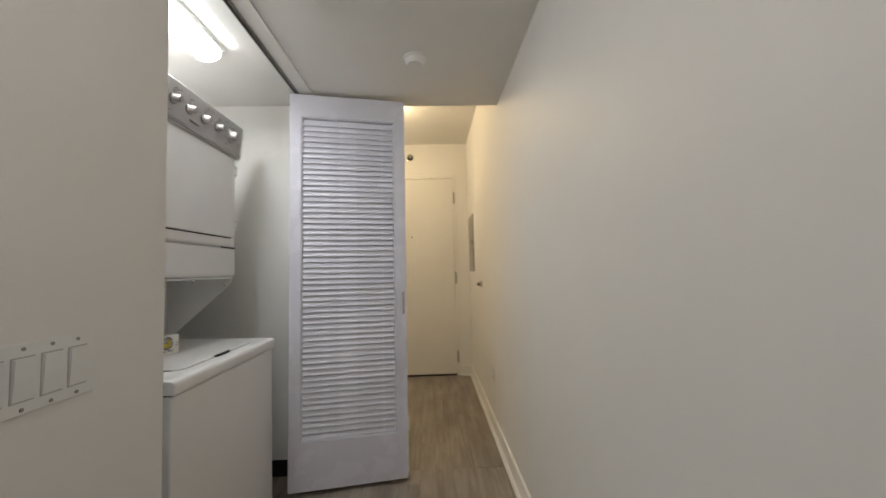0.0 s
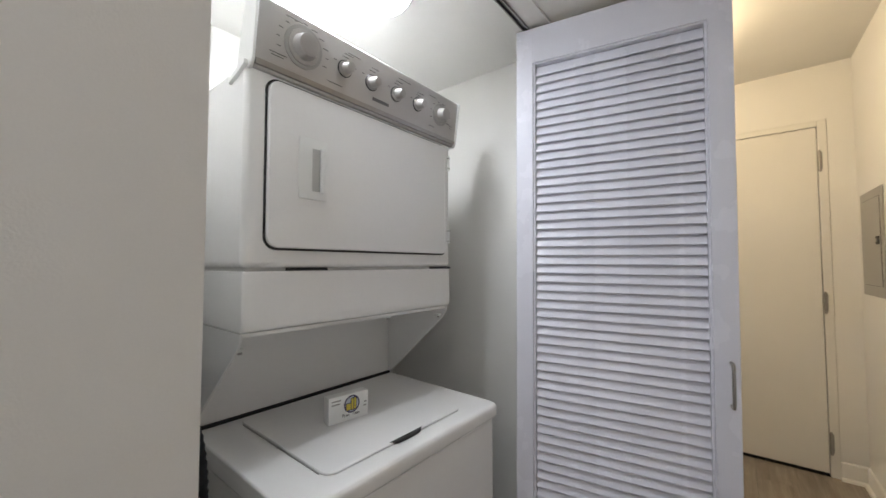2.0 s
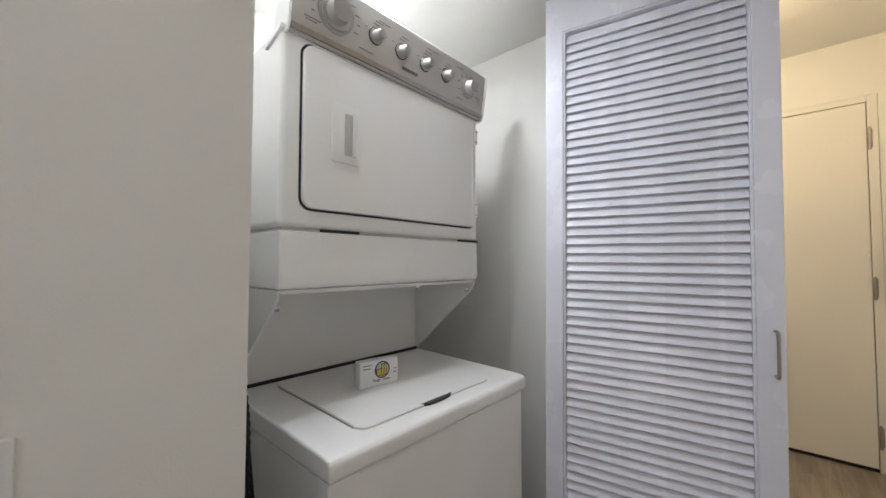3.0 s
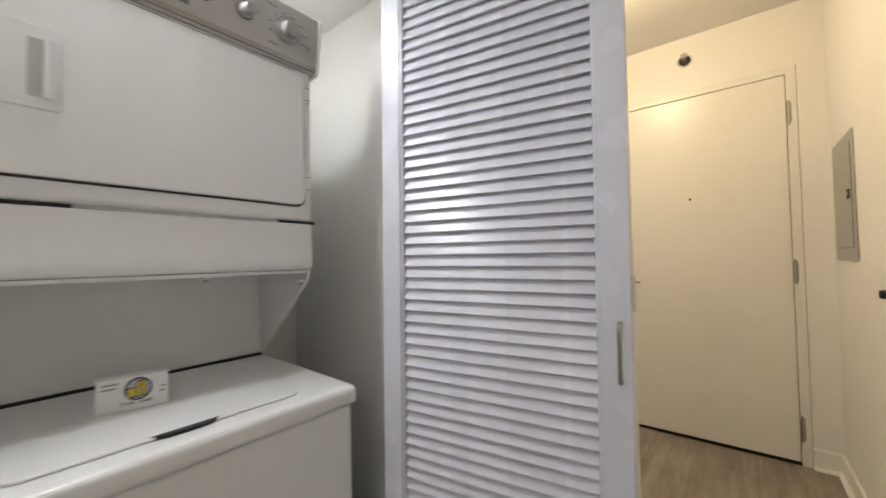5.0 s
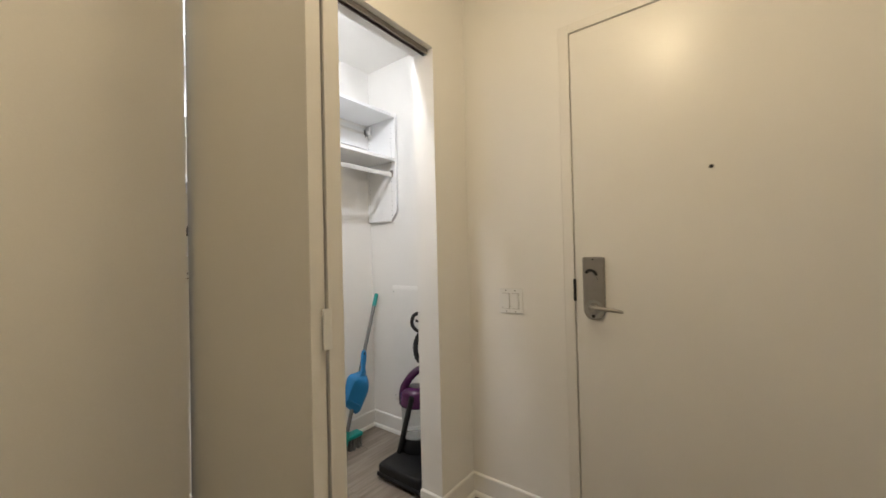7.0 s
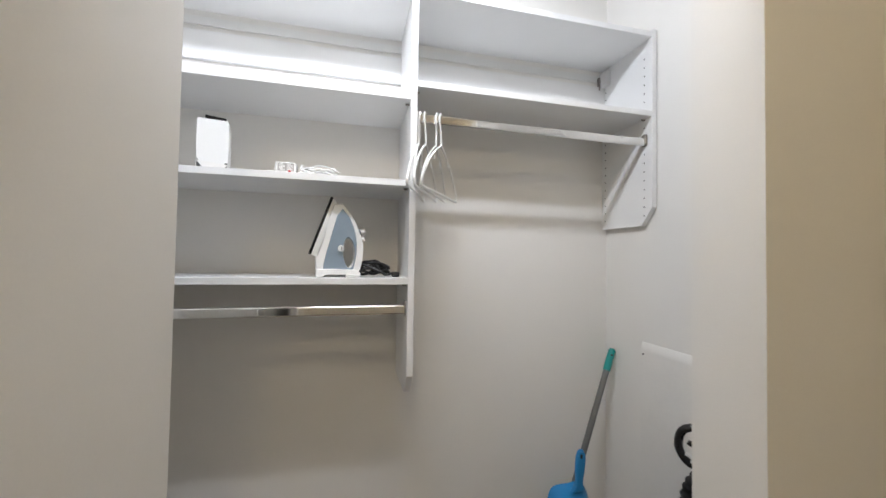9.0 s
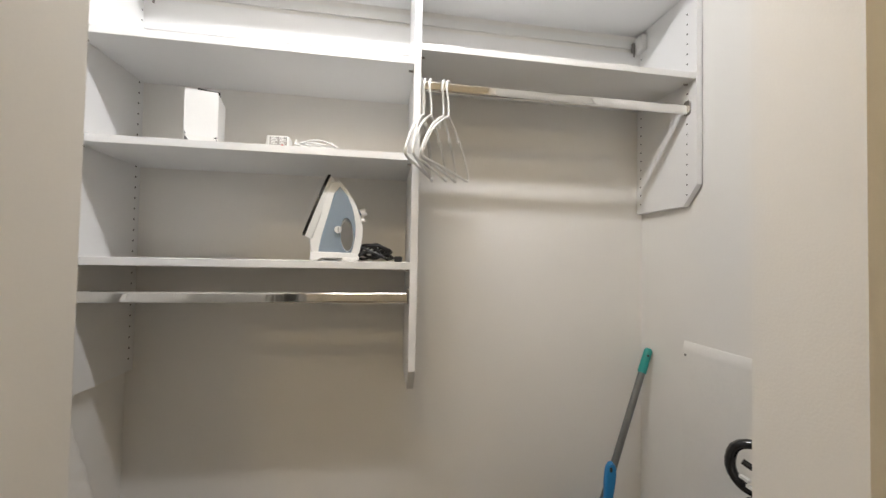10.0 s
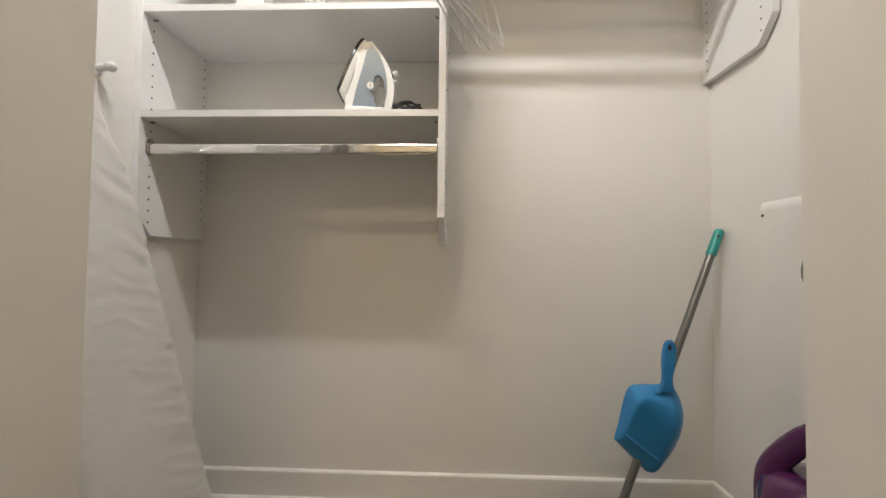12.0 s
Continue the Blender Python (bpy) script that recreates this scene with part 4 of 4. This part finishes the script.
tag = part("cord_tag", box(B(), -0.295, 5.158, S3, -0.270, 5.196, S3 + 0.010, 0.002), PLASTIC, cord, "small white tag")

# open white carton
cb = thing("white_box", pose(-0.335, 4.788, S2, 0, 0, 12), "small white cardboard box standing open on the shelf", "box")
w, d, h, t = 0.036, 0.044, 0.138, 0.002
part("side", prism(B(), [(-w, h), (-w, 0.030), (-0.033, 0.026), (-0.014, 0.001), (0.020, 0.001), (0.030, 0.020), (w, 0.022), (w, h)], "x", d - 0.002, d), PLASTIC, cb)
part("side", box(B(), -d, -w, 0, -w, w, h, 0.0006), PLASTIC, cb)
part("side", box(B(), -d, -w - t, 0, d, -w, h - 0.004, 0.0006), PLASTIC, cb)
part("side", box(B(), -d, w, 0, d, w + t, h - 0.006, 0.0006), PLASTIC, cb)
part("bottom", box(B(), -w, -w, 0.001, w, w, 0.003), PLASTIC, cb)
# dark sheet put in for the shade inside the open box
part("inside_shade", box(B(), -w + 0.001, -w + 0.001, 0.003, -w + 0.003, w - 0.001, h), DARK, cb, "dark sheet for the shade inside the box")
part("top_flap", prism(B(), [(-0.030, h), (0.026, h), (0.024, h + 0.034), (-0.030, h + 0.038)], "x", -d, -d + 0.002), DARK, cb, "dark raised top flap")
part("flap", prism(B(), [(-0.038, 0.022), (0.038, 0.016), (0.024, 0.0), (0.002, -0.002), (-0.022, 0.004)], "x", d + 0.0005, d + 0.002), TRIM, cb)

# white adapter with a loose cord
ad = thing("power_adapter", pose(-0.315, 4.985, S2), "white power adapter with a tangled white cord", "adapter")
part("body", box(B(), -0.022, -0.030, 0, 0.022, 0.026, 0.036, 0.005), PLASTIC, ad)
part("rating_label", box(B(), 0.0215, -0.022, 0.010, 0.0226, 0.022, 0.032), GREYMETAL, ad, "grey printed label")
bm = B()
for k in range(5):
    for y0 in (-0.018, 0.003):
        box(bm, 0.0225, y0, 0.0125 + 0.004 * k, 0.0229, y0 + (0.015, 0.011, 0.016)[k % 3], 0.0145 + 0.004 * k)
tagged(part("small_print", bm, PLASTIC, ad), kind="stuff")
part("mark", cyl(B(), (0.0222, 0.010, 0.008), (0.0232, 0.010, 0.008), 0.004, None, 14), material("red_mark", (0.5, 0.03, 0.04), 0.5), ad, "small red mark")
pts = [(0.0, 0.026, 0.01)]
for i in range(34):
    a = i * 0.85
    pts.append((0.012 * math.sin(a * 1.3) + rnd.uniform(-0.012, 0.012), 0.085 + 0.048 * math.cos(a * 0.71) + rnd.uniform(-0.01, 0.01), 0.005 + 0.016 * (1 + math.sin(a * 0.9)) * rnd.uniform(0.4, 1) + rnd.uniform(0, 0.004)))
pts += [(0.01, 0.13, 0.006), (0.005, 0.165, 0.004), (-0.02, 0.19, 0.004)]
part("cable", sweep(B(), arc(pts, 3), 0.0026, 7), PLASTIC, ad)
part("cable_end", sweep(B(), arc([(0.01, -0.028, 0.008), (0.02, -0.05, 0.006), (0.0, -0.062, 0.004)], 4), 0.0026, 7), PLASTIC, ad)

# clothes hangers
HX, HZ = FX - 0.034, 1.7110


def hanger_mesh():
    """Hook at the origin; arms along x, z down."""
    bm = B()
    hook = [(0.019 * math.cos(radians(a)), 0, -0.016 + 0.0185 * math.sin(radians(a))) for a in range(200, -31, -23)]
    sweep(bm, arc(hook + [(0.004, 0, -0.048), (0.0, 0, -0.062), (0.0, 0, -0.095)], 3), 0.0031, 8)
    loop = [(0, 0, -0.090), (0.05, 0, -0.108), (0.13, 0, -0.150), (0.195, 0, -0.205), (0.203, 0, -0.222), (0.185, 0, -0.230), (0.09, 0, -0.229), (0, 0, -0.229),
            (-0.09, 0, -0.229), (-0.185, 0, -0.230), (-0.203, 0, -0.222), (-0.195, 0, -0.205), (-0.13, 0, -0.150), (-0.05, 0, -0.108), (0, 0, -0.090)]
    sweep(bm, arc(loop, 5), 0.0034, 8)
    for s in (-1, 1):
        sweep(bm, arc([(s * 0.075, 0, -0.121), (s * 0.082, 0, -0.138), (s * 0.098, 0, -0.132), (s * 0.100, 0, -0.131)], 3), 0.003, 6)
    return mesh_of("clothes_hanger", bm, PLASTIC)


hm = hanger_mesh()
for y, turn, lean in ((5.362, -15, 2), (5.371, -19, -2), (5.386, -24, 2), (5.424, -26, -1), (5.437, -33, 1)):
    ob = new("clothes_hanger", hm)
    ob.matrix_world = pose(HX + 0.002, y, HZ + 0.003, lean, 0, turn) @ Matrix.Diagonal((0.78, 1, 1.10, 1))
    tagged(ob, "white plastic clothes hanger on the chrome rod", "hanger", "hangers on the rod")

# broom leaning in the corner
br = thing("broom", pose(0, 0, 0), "broom with grey tube and teal grip leaning in the corner", "broom")
P0, P1 = Vector((-0.368, 5.852, 0.10)), Vector((-0.474, 6.2105, 0.902))
ax = (P1 - P0).normalized()
part("pole", cyl(B(), P0, P1 - ax * 0.05, 0.0115, None, 18), GREYTUBE, br)
bm = B()
lathe(bm, [(0.0135, -0.085), (0.0145, -0.08), (0.0140, -0.05), (0.0135, -0.02), (0.0138, -0.004), (0.010, 0.004), (0.004, 0.006)], 18, Matrix.Translation(P1) @ ax.to_track_quat("Z", "Y").to_matrix().to_4x4())
part("grip", bm, TEAL, br, "teal plastic grip")
part("grip_hole", cyl(B(), P1 - ax * 0.018 + Vector((0.0125, -0.006, 0)), P1 - ax * 0.018 + Vector((0.0145, -0.007, 0)), 0.004, None, 10), DARK, br)
part("socket", cyl(B(), P0 - ax * 0.045, P0 + ax * 0.03, 0.022, 0.015, 18), TEAL, br, "teal broom socket")
part("head", box(B(), -0.430, 5.74, 0.062, -0.365, 5.98, 0.088, 0.008), TEAL, br)
rnd = random.Random(3)
bm = B()
for i in range(9):
    for j in range(4):
        x, y = -0.423 + j * 0.017, 5.752 + i * 0.027
        cyl(bm, (x, y, 0.064), (x + rnd.uniform(-0.008, 0.008), y + rnd.uniform(-0.01, 0.01), 0.001), 0.006, 0.011, 7)
tagged(part("bristles", bm, GREYTUBE, br), kind="stuff")

# blue dustpan clipped to the pole: local x along the wall, -y towards the room
dp = thing("dustpan", pose(-0.374, 5.938, 0.355, 0, 0, 90) @ Matrix.Diagonal((0.96, 1, 0.96, 1)), "blue plastic dustpan clipped on the broom handle", "dustpan")
rim = [(-0.094, -0.067), (-0.083, -0.030), (-0.074, 0.010), (-0.064, 0.052), (-0.054, 0.080), (-0.040, 0.094), (-0.015, 0.098), (0.020, 0.098), (0.055, 0.100), (0.080, 0.090), (0.100, 0.064), (0.109, 0.026), (0.107, -0.010), (0.099, -0.046), (0.082, -0.090), (0.058, -0.128), (0.036, -0.152), (0.018, -0.163), (0.002, -0.161)]
rim = [(p[0], p[2]) for p in arc([(u, 0, v) for u, v in rim], 3)]
rim += [(0.002 - 0.096 * k / 8, -0.161 + 0.094 * k / 8) for k in range(1, 8)]
heart = (-0.004, -0.025)


def pan_point(u, v, f):
    """A place on the pan, f of the way from the rim to the heart; the floor slopes down to the mouth."""
    far = min(1.0, max(0.0, ((u + 0.094) * 0.70 + (v + 0.067) * 0.714) / 0.05))
    wall = 0.012 + 0.046 * max(0.0, min(1.0, (u + 0.01) / 0.07)) * far + 0.010 * max(0.0, min(1.0, (v - 0.03) / 0.06))
    x, z = u + (heart[0] - u) * f, v + (heart[1] - v) * f
    p = min(1.0, math.hypot(x - u, z - v) / wall)
    rise = math.sin(p * math.pi / 2) ** 0.8
    deep = min(1.0, max(0.0, ((x + 0.094) * 0.70 + (z + 0.067) * 0.714) / 0.14))
    return x, 0.018 - 0.060 * rise * (0.16 + 0.84 * deep ** 0.7), z


bm = B()
layers = [[bm.verts.new(pan_point(u, v, f)) for u, v in rim] for f in (0.0, 0.03, 0.07, 0.12, 0.18, 0.25, 0.32, 0.40, 0.48, 0.56, 0.66, 0.78, 0.90)]
n = len(rim)
for a, b in zip(layers, layers[1:]):
    for k in range(n):
        bm.faces.new((a[k], a[(k + 1) % n], b[(k + 1) % n], b[k]))
hub = bm.verts.new(pan_point(*heart, 0.0)[:1] + (sum(v.co.y for v in layers[-1]) / n, heart[1]))
for k in range(n):
    bm.faces.new((layers[-1][k], layers[-1][(k + 1) % n], hub))
bmesh.ops.recalc_face_normals(bm, faces=bm.faces[:])
bmesh.ops.solidify(bm, geom=bm.faces[:], thickness=0.0025)
body = part("pan", bm, BLUE, dp)
part("ridge", sweep(B(), arc([(-0.071, -0.0105, -0.040), (-0.030, -0.016, -0.072), (0.008, -0.0165, -0.100), (0.030, -0.012, -0.119)], 4), 0.0030, 8), BLUE, body)
prof = [(0.020, 0.088), (0.034, 0.104), (0.040, 0.126), (0.039, 0.157), (0.041, 0.188), (0.047, 0.212), (0.058, 0.222), (0.069, 0.220), (0.076, 0.206), (0.077, 0.184), (0.072, 0.150), (0.067, 0.124), (0.069, 0.106), (0.074, 0.090)]
prof = [(p[0] - 0.010, 0.088 + (p[2] - 0.088) * 1.13) for p in arc([(u, 0, v) for u, v in prof], 3)]
grip = part("handle", prism(B(), prof, "y", -0.030, -0.010, 0.006), BLUE, dp)
part("hanging_hole", prism(B(), rounded(0.009, 0.016, 0.0042, 4, 0.046, 0.220), "y", -0.0308, -0.029), DARK, grip)

# upright vacuum
vc = thing("upright_vacuum", pose(0.108, 6.030, 0), "black and purple upright vacuum cleaner standing on the closet floor", "vacuum cleaner")
bm = prism(B(), [(-0.145, -0.235), (0.145, -0.235), (0.150, -0.06), (0.11, 0.05), (-0.11, 0.05), (-0.150, -0.06)], "z", 0.012, 0.085, 0.018)
base = part("floor_head", bm, BLACK, vc)
part("bumper", box(B(), -0.147, -0.240, 0.020, 0.147, -0.228, 0.040, 0.004), BLACK, base)
for x in (-0.125, 0.125):
    part("wheel", cyl(B(), (x - 0.016, 0.06, 0.045), (x + 0.016, 0.06, 0.045), 0.045, None, 24), BLACK, vc)
part("spine", prism(B(), [(-0.055, 0.055), (0.055, 0.055), (0.048, 0.12), (-0.048, 0.12)], "z", 0.06, 0.60, 0.012), BLACK, vc)
part("motor_housing", lathe(B(), [(0.075, 0.07), (0.088, 0.09), (0.088, 0.14), (0.080, 0.16)], 32, Matrix.Translation((-0.075, 0.0, 0))), BLACK, vc)
glass = bpy.data.materials.new("clear_bin")
glass.use_nodes = True
gb = glass.node_tree.nodes["Principled BSDF"]
gb.inputs["Base Color"].default_value = (0.86, 0.87, 0.86, 1)
gb.inputs["Roughness"].default_value = 0.12
gb.inputs["Transmission Weight"].default_value = 0.9
gb.inputs["IOR"].default_value = 1.2
part("dust_bin", lathe(B(), [(0.074, 0.162), (0.078, 0.17), (0.082, 0.32), (0.080, 0.326)], 32, Matrix.Translation((-0.075, 0.0, 0))), glass, vc, "clear plastic dust bin")
cap = part("bin_lid", lathe(B(), [(0.083, 0.327), (0.090, 0.333), (0.092, 0.348), (0.091, 0.380), (0.084, 0.408), (0.064, 0.424), (0.03, 0.430)], 36, Matrix.Translation((-0.075, 0.0, 0))), PURPLE, vc, "glossy purple bin lid")
bm = B()
line = [(-0.074, 0.335), (-0.074, 0.385), (-0.068, 0.420), (-0.050, 0.452), (-0.020, 0.490), (0.020, 0.518), (0.058, 0.524), (0.086, 0.480), (0.094, 0.415)]
sweep(bm, arc([(-0.075 + 0.73 * k, 0.68 * k, z) for k, z in line], 5), 0.0215, 14)
part("carry_handle", bm, PURPLE, cap)
part("lid_band", lathe(B(), [(0.0915, 0.336), (0.0945, 0.342), (0.0945, 0.352), (0.0915, 0.358)], 36, Matrix.Translation((-0.075, 0.0, 0))), PURPLE, cap)
GLOSS = material("glossy_black_plastic", (0.012, 0.012, 0.013), 0.12, var=0.1, scale=20, fine=200, bump=0.01, coat=0.4)
loop = [(0.0, 0.09, 0.58), (0.0, 0.085, 0.70), (0.0, 0.066, 0.775), (-0.012, 0.045, 0.822), (-0.040, 0.018, 0.836), (-0.064, -0.004, 0.822), (-0.070, -0.010, 0.780), (-0.056, 0.0, 0.748), (-0.036, 0.02, 0.735), (-0.005, 0.06, 0.715)]
hd = part("handle", sweep(B(), arc([(x - 0.014 * (z > 0.72), y, z) for x, y, z in loop], 3), 0.0105, 8), GLOSS, vc, "glossy black loop handle")
part("handle_web", sweep(B(), arc([(-0.062, -0.004, 0.800), (-0.036, 0.018, 0.786), (-0.006, 0.050, 0.790)], 4), 0.0065, 8), GLOSS, hd)
# pale blocks that paint bright glints on the glossy handle
for k, (y, z) in enumerate(((-0.012, 0.772), (-0.006, 0.757), (0.004, 0.745))):
    part("grip_glint", box(B(), -0.060 + 0.010 * k, y - 0.004, z - 0.004, -0.038 + 0.010 * k, y + 0.004, z + 0.003, 0.0015), PLASTIC, hd, "pale block painting a glint on the handle")
bm = B()
ridge = arc([(-0.03, 0.02, 0.74), (-0.055, 0.0, 0.70), (-0.062, -0.01, 0.64), (-0.050, 0.0, 0.58), (-0.02, 0.05, 0.54), (0.0, 0.09, 0.50)], 14)
sweep(bm, ridge, [0.014 + 0.0022 * math.sin(i * 1.5) for i in range(len(ridge))], 12)
part("hose", bm, BLACK, vc, "ribbed black hose")
part("wand", cyl(B(), (-0.03, -0.085, 0.40), (-0.115, -0.10, 0.09), 0.0145, None, 16), BLACK, vc, "black suction wand")
part("power_cord", sweep(B(), arc([(0.05, 0.10, 0.56), (0.075, 0.09, 0.45), (0.078, 0.085, 0.30), (0.06, 0.10, 0.22), (0.05, 0.115, 0.35), (0.045, 0.11, 0.52)], 6), 0.006, 8), BLACK, vc)

# ironing board in its white padded cover, leaning on the closet wall
ib = thing("ironing_board", pose(0, 0, 0), "ironing board in a creased white padded cover leaning on the wall", "ironing board")


def board_surface(half_scale, y_off, amp):
    """A padded face: axis from the floor up to the nose, narrowing towards it."""
    bm = B()
    rows, cols = 190, 30
    grid = []
    for i in range(rows + 1):
        s = i / rows
        z = 0.03 + 1.17 * s
        cx = -0.292 + 0.265 * s
        hw = 0.190 * (1 - 0.42 * s) * (1 - max(0, (s - 0.72) / 0.28) ** 2.4) ** 0.5 + 0.002
        line = []
        for j in range(cols + 1):
            q = j / cols * 2 - 1
            edge = (1 - abs(q) ** 6) ** 0.5
            fan = z * 13 + 1.2 * abs(q) + 0.5 * noise.noise((z * 2, q * 1.5, 4.0))
            crease = 0.5 - abs(noise.noise((q * 0.9 + 5, fan * 1.5, 0.3))) * 2 + 0.45 * noise.noise((q * 2.2, fan * 4.2, 2.1))
            pucker = (0.5 - abs(noise.noise((q * 0.6, z * 34, 7.7)))) * max(0, abs(q) - 0.55) * 2.2
            bulge = 0.016 * edge + amp * (0.0042 * crease * (0.30 + 0.70 * abs(q) ** 1.5) + 0.009 * pucker) * (0.25 + 0.75 * edge)
            wob = 1 + 0.018 * noise.noise((z * 14, 9.1 if q > 0 else 3.3, 0))
            x = cx + q * hw * half_scale * wob
            y = 4.604 - 0.060 * s + y_off + bulge
            line.append(bm.verts.new((x, y, z)))
        grid.append(line)
    for a, b in zip(grid, grid[1:]):
        for j in range(cols):
            bm.faces.new((a[j], a[j + 1], b[j + 1], b[j]))
    bmesh.ops.recalc_face_normals(bm, faces=bm.faces[:])
    return bm


bm = board_surface(1.0, 0.0, 1.0)
bmesh.ops.solidify(bm, geom=bm.faces[:], thickness=0.02)
part("cover", bm, FABRIC, ib)
for x in (-0.36, -0.17):
    part("leg", cyl(B(), (x, 4.532, 0.006), (x + 0.20, 4.517, 0.92), 0.0095, None, 12), GREYTUBE, ib)
part("foot", cyl(B(), (-0.40, 4.532, 0.0095), (-0.13, 4.532, 0.0095), 0.0095, None, 12), GREYTUBE, ib)

# peg on the closet wall
pg = thing("wall_peg", pose(-0.150, 4.502, 1.262), "white round wall peg above the ironing board", "peg")
part("plate", cyl(B(), (0, 0, 0), (0, 0.006, 0), 0.018, 0.016, 24), PLASTIC, pg)
part("stem", cyl(B(), (0, 0.005, 0), (0, 0.036, 0.004), 0.0085, None, 16), PLASTIC, pg)
bm = B()
bmesh.ops.create_uvsphere(bm, u_segments=18, v_segments=10, radius=0.0125, matrix=Matrix.Translation((0, 0.040, 0.004)))
part("knob", bm, PLASTIC, pg)

# ---- floor ----
floor = structure("floor", box(B(), -1.6, -4.1, -0.1, XR + 0.12, 6.33, -0.004), DARK, "grey-brown wood plank vinyl floor", "floor")
PW, PL = 0.152, 1.22
planks = {}


def plank(x0, y0, x1, y1):
    key = (round(x1 - x0, 3), round(y1 - y0, 3))
    if key not in planks:
        bm = box(B(), 0, 0, -0.004, key[0] - 0.0006, key[1] - 0.0006, 0, 0.0004, 1)
        planks[key] = mesh_of("plank", bm, WOOD)
    ob = new("plank", planks[key])
    ob.parent = floor
    ob.location = (x0, y0, 0)


rnd = random.Random(7)
for x_lo, x_hi, y_lo, y_hi in ((XL, XR, 4.2, YE), (HALL, XR, 0.6, 4.2), (XB, XL, 4.502, 6.225), (0.08, HALL, 3.0, 4.2), (-1.5, XR, -4.0, 0.6)):
    i0 = math.floor(x_lo / PW)
    for i in range(i0, math.ceil(x_hi / PW)):
        xa, xb = max(x_lo, i * PW), min(x_hi, (i + 1) * PW)
        shift = (i * 0.37) % 1 * PL
        j = math.floor((y_lo - shift) / PL)
        while j * PL + shift < y_hi:
            ya, yb = max(y_lo, j * PL + shift), min(y_hi, (j + 1) * PL + shift)
            if xb - xa > 0.004 and yb - ya > 0.004:
                plank(xa, ya, xb, yb)
            j += 1
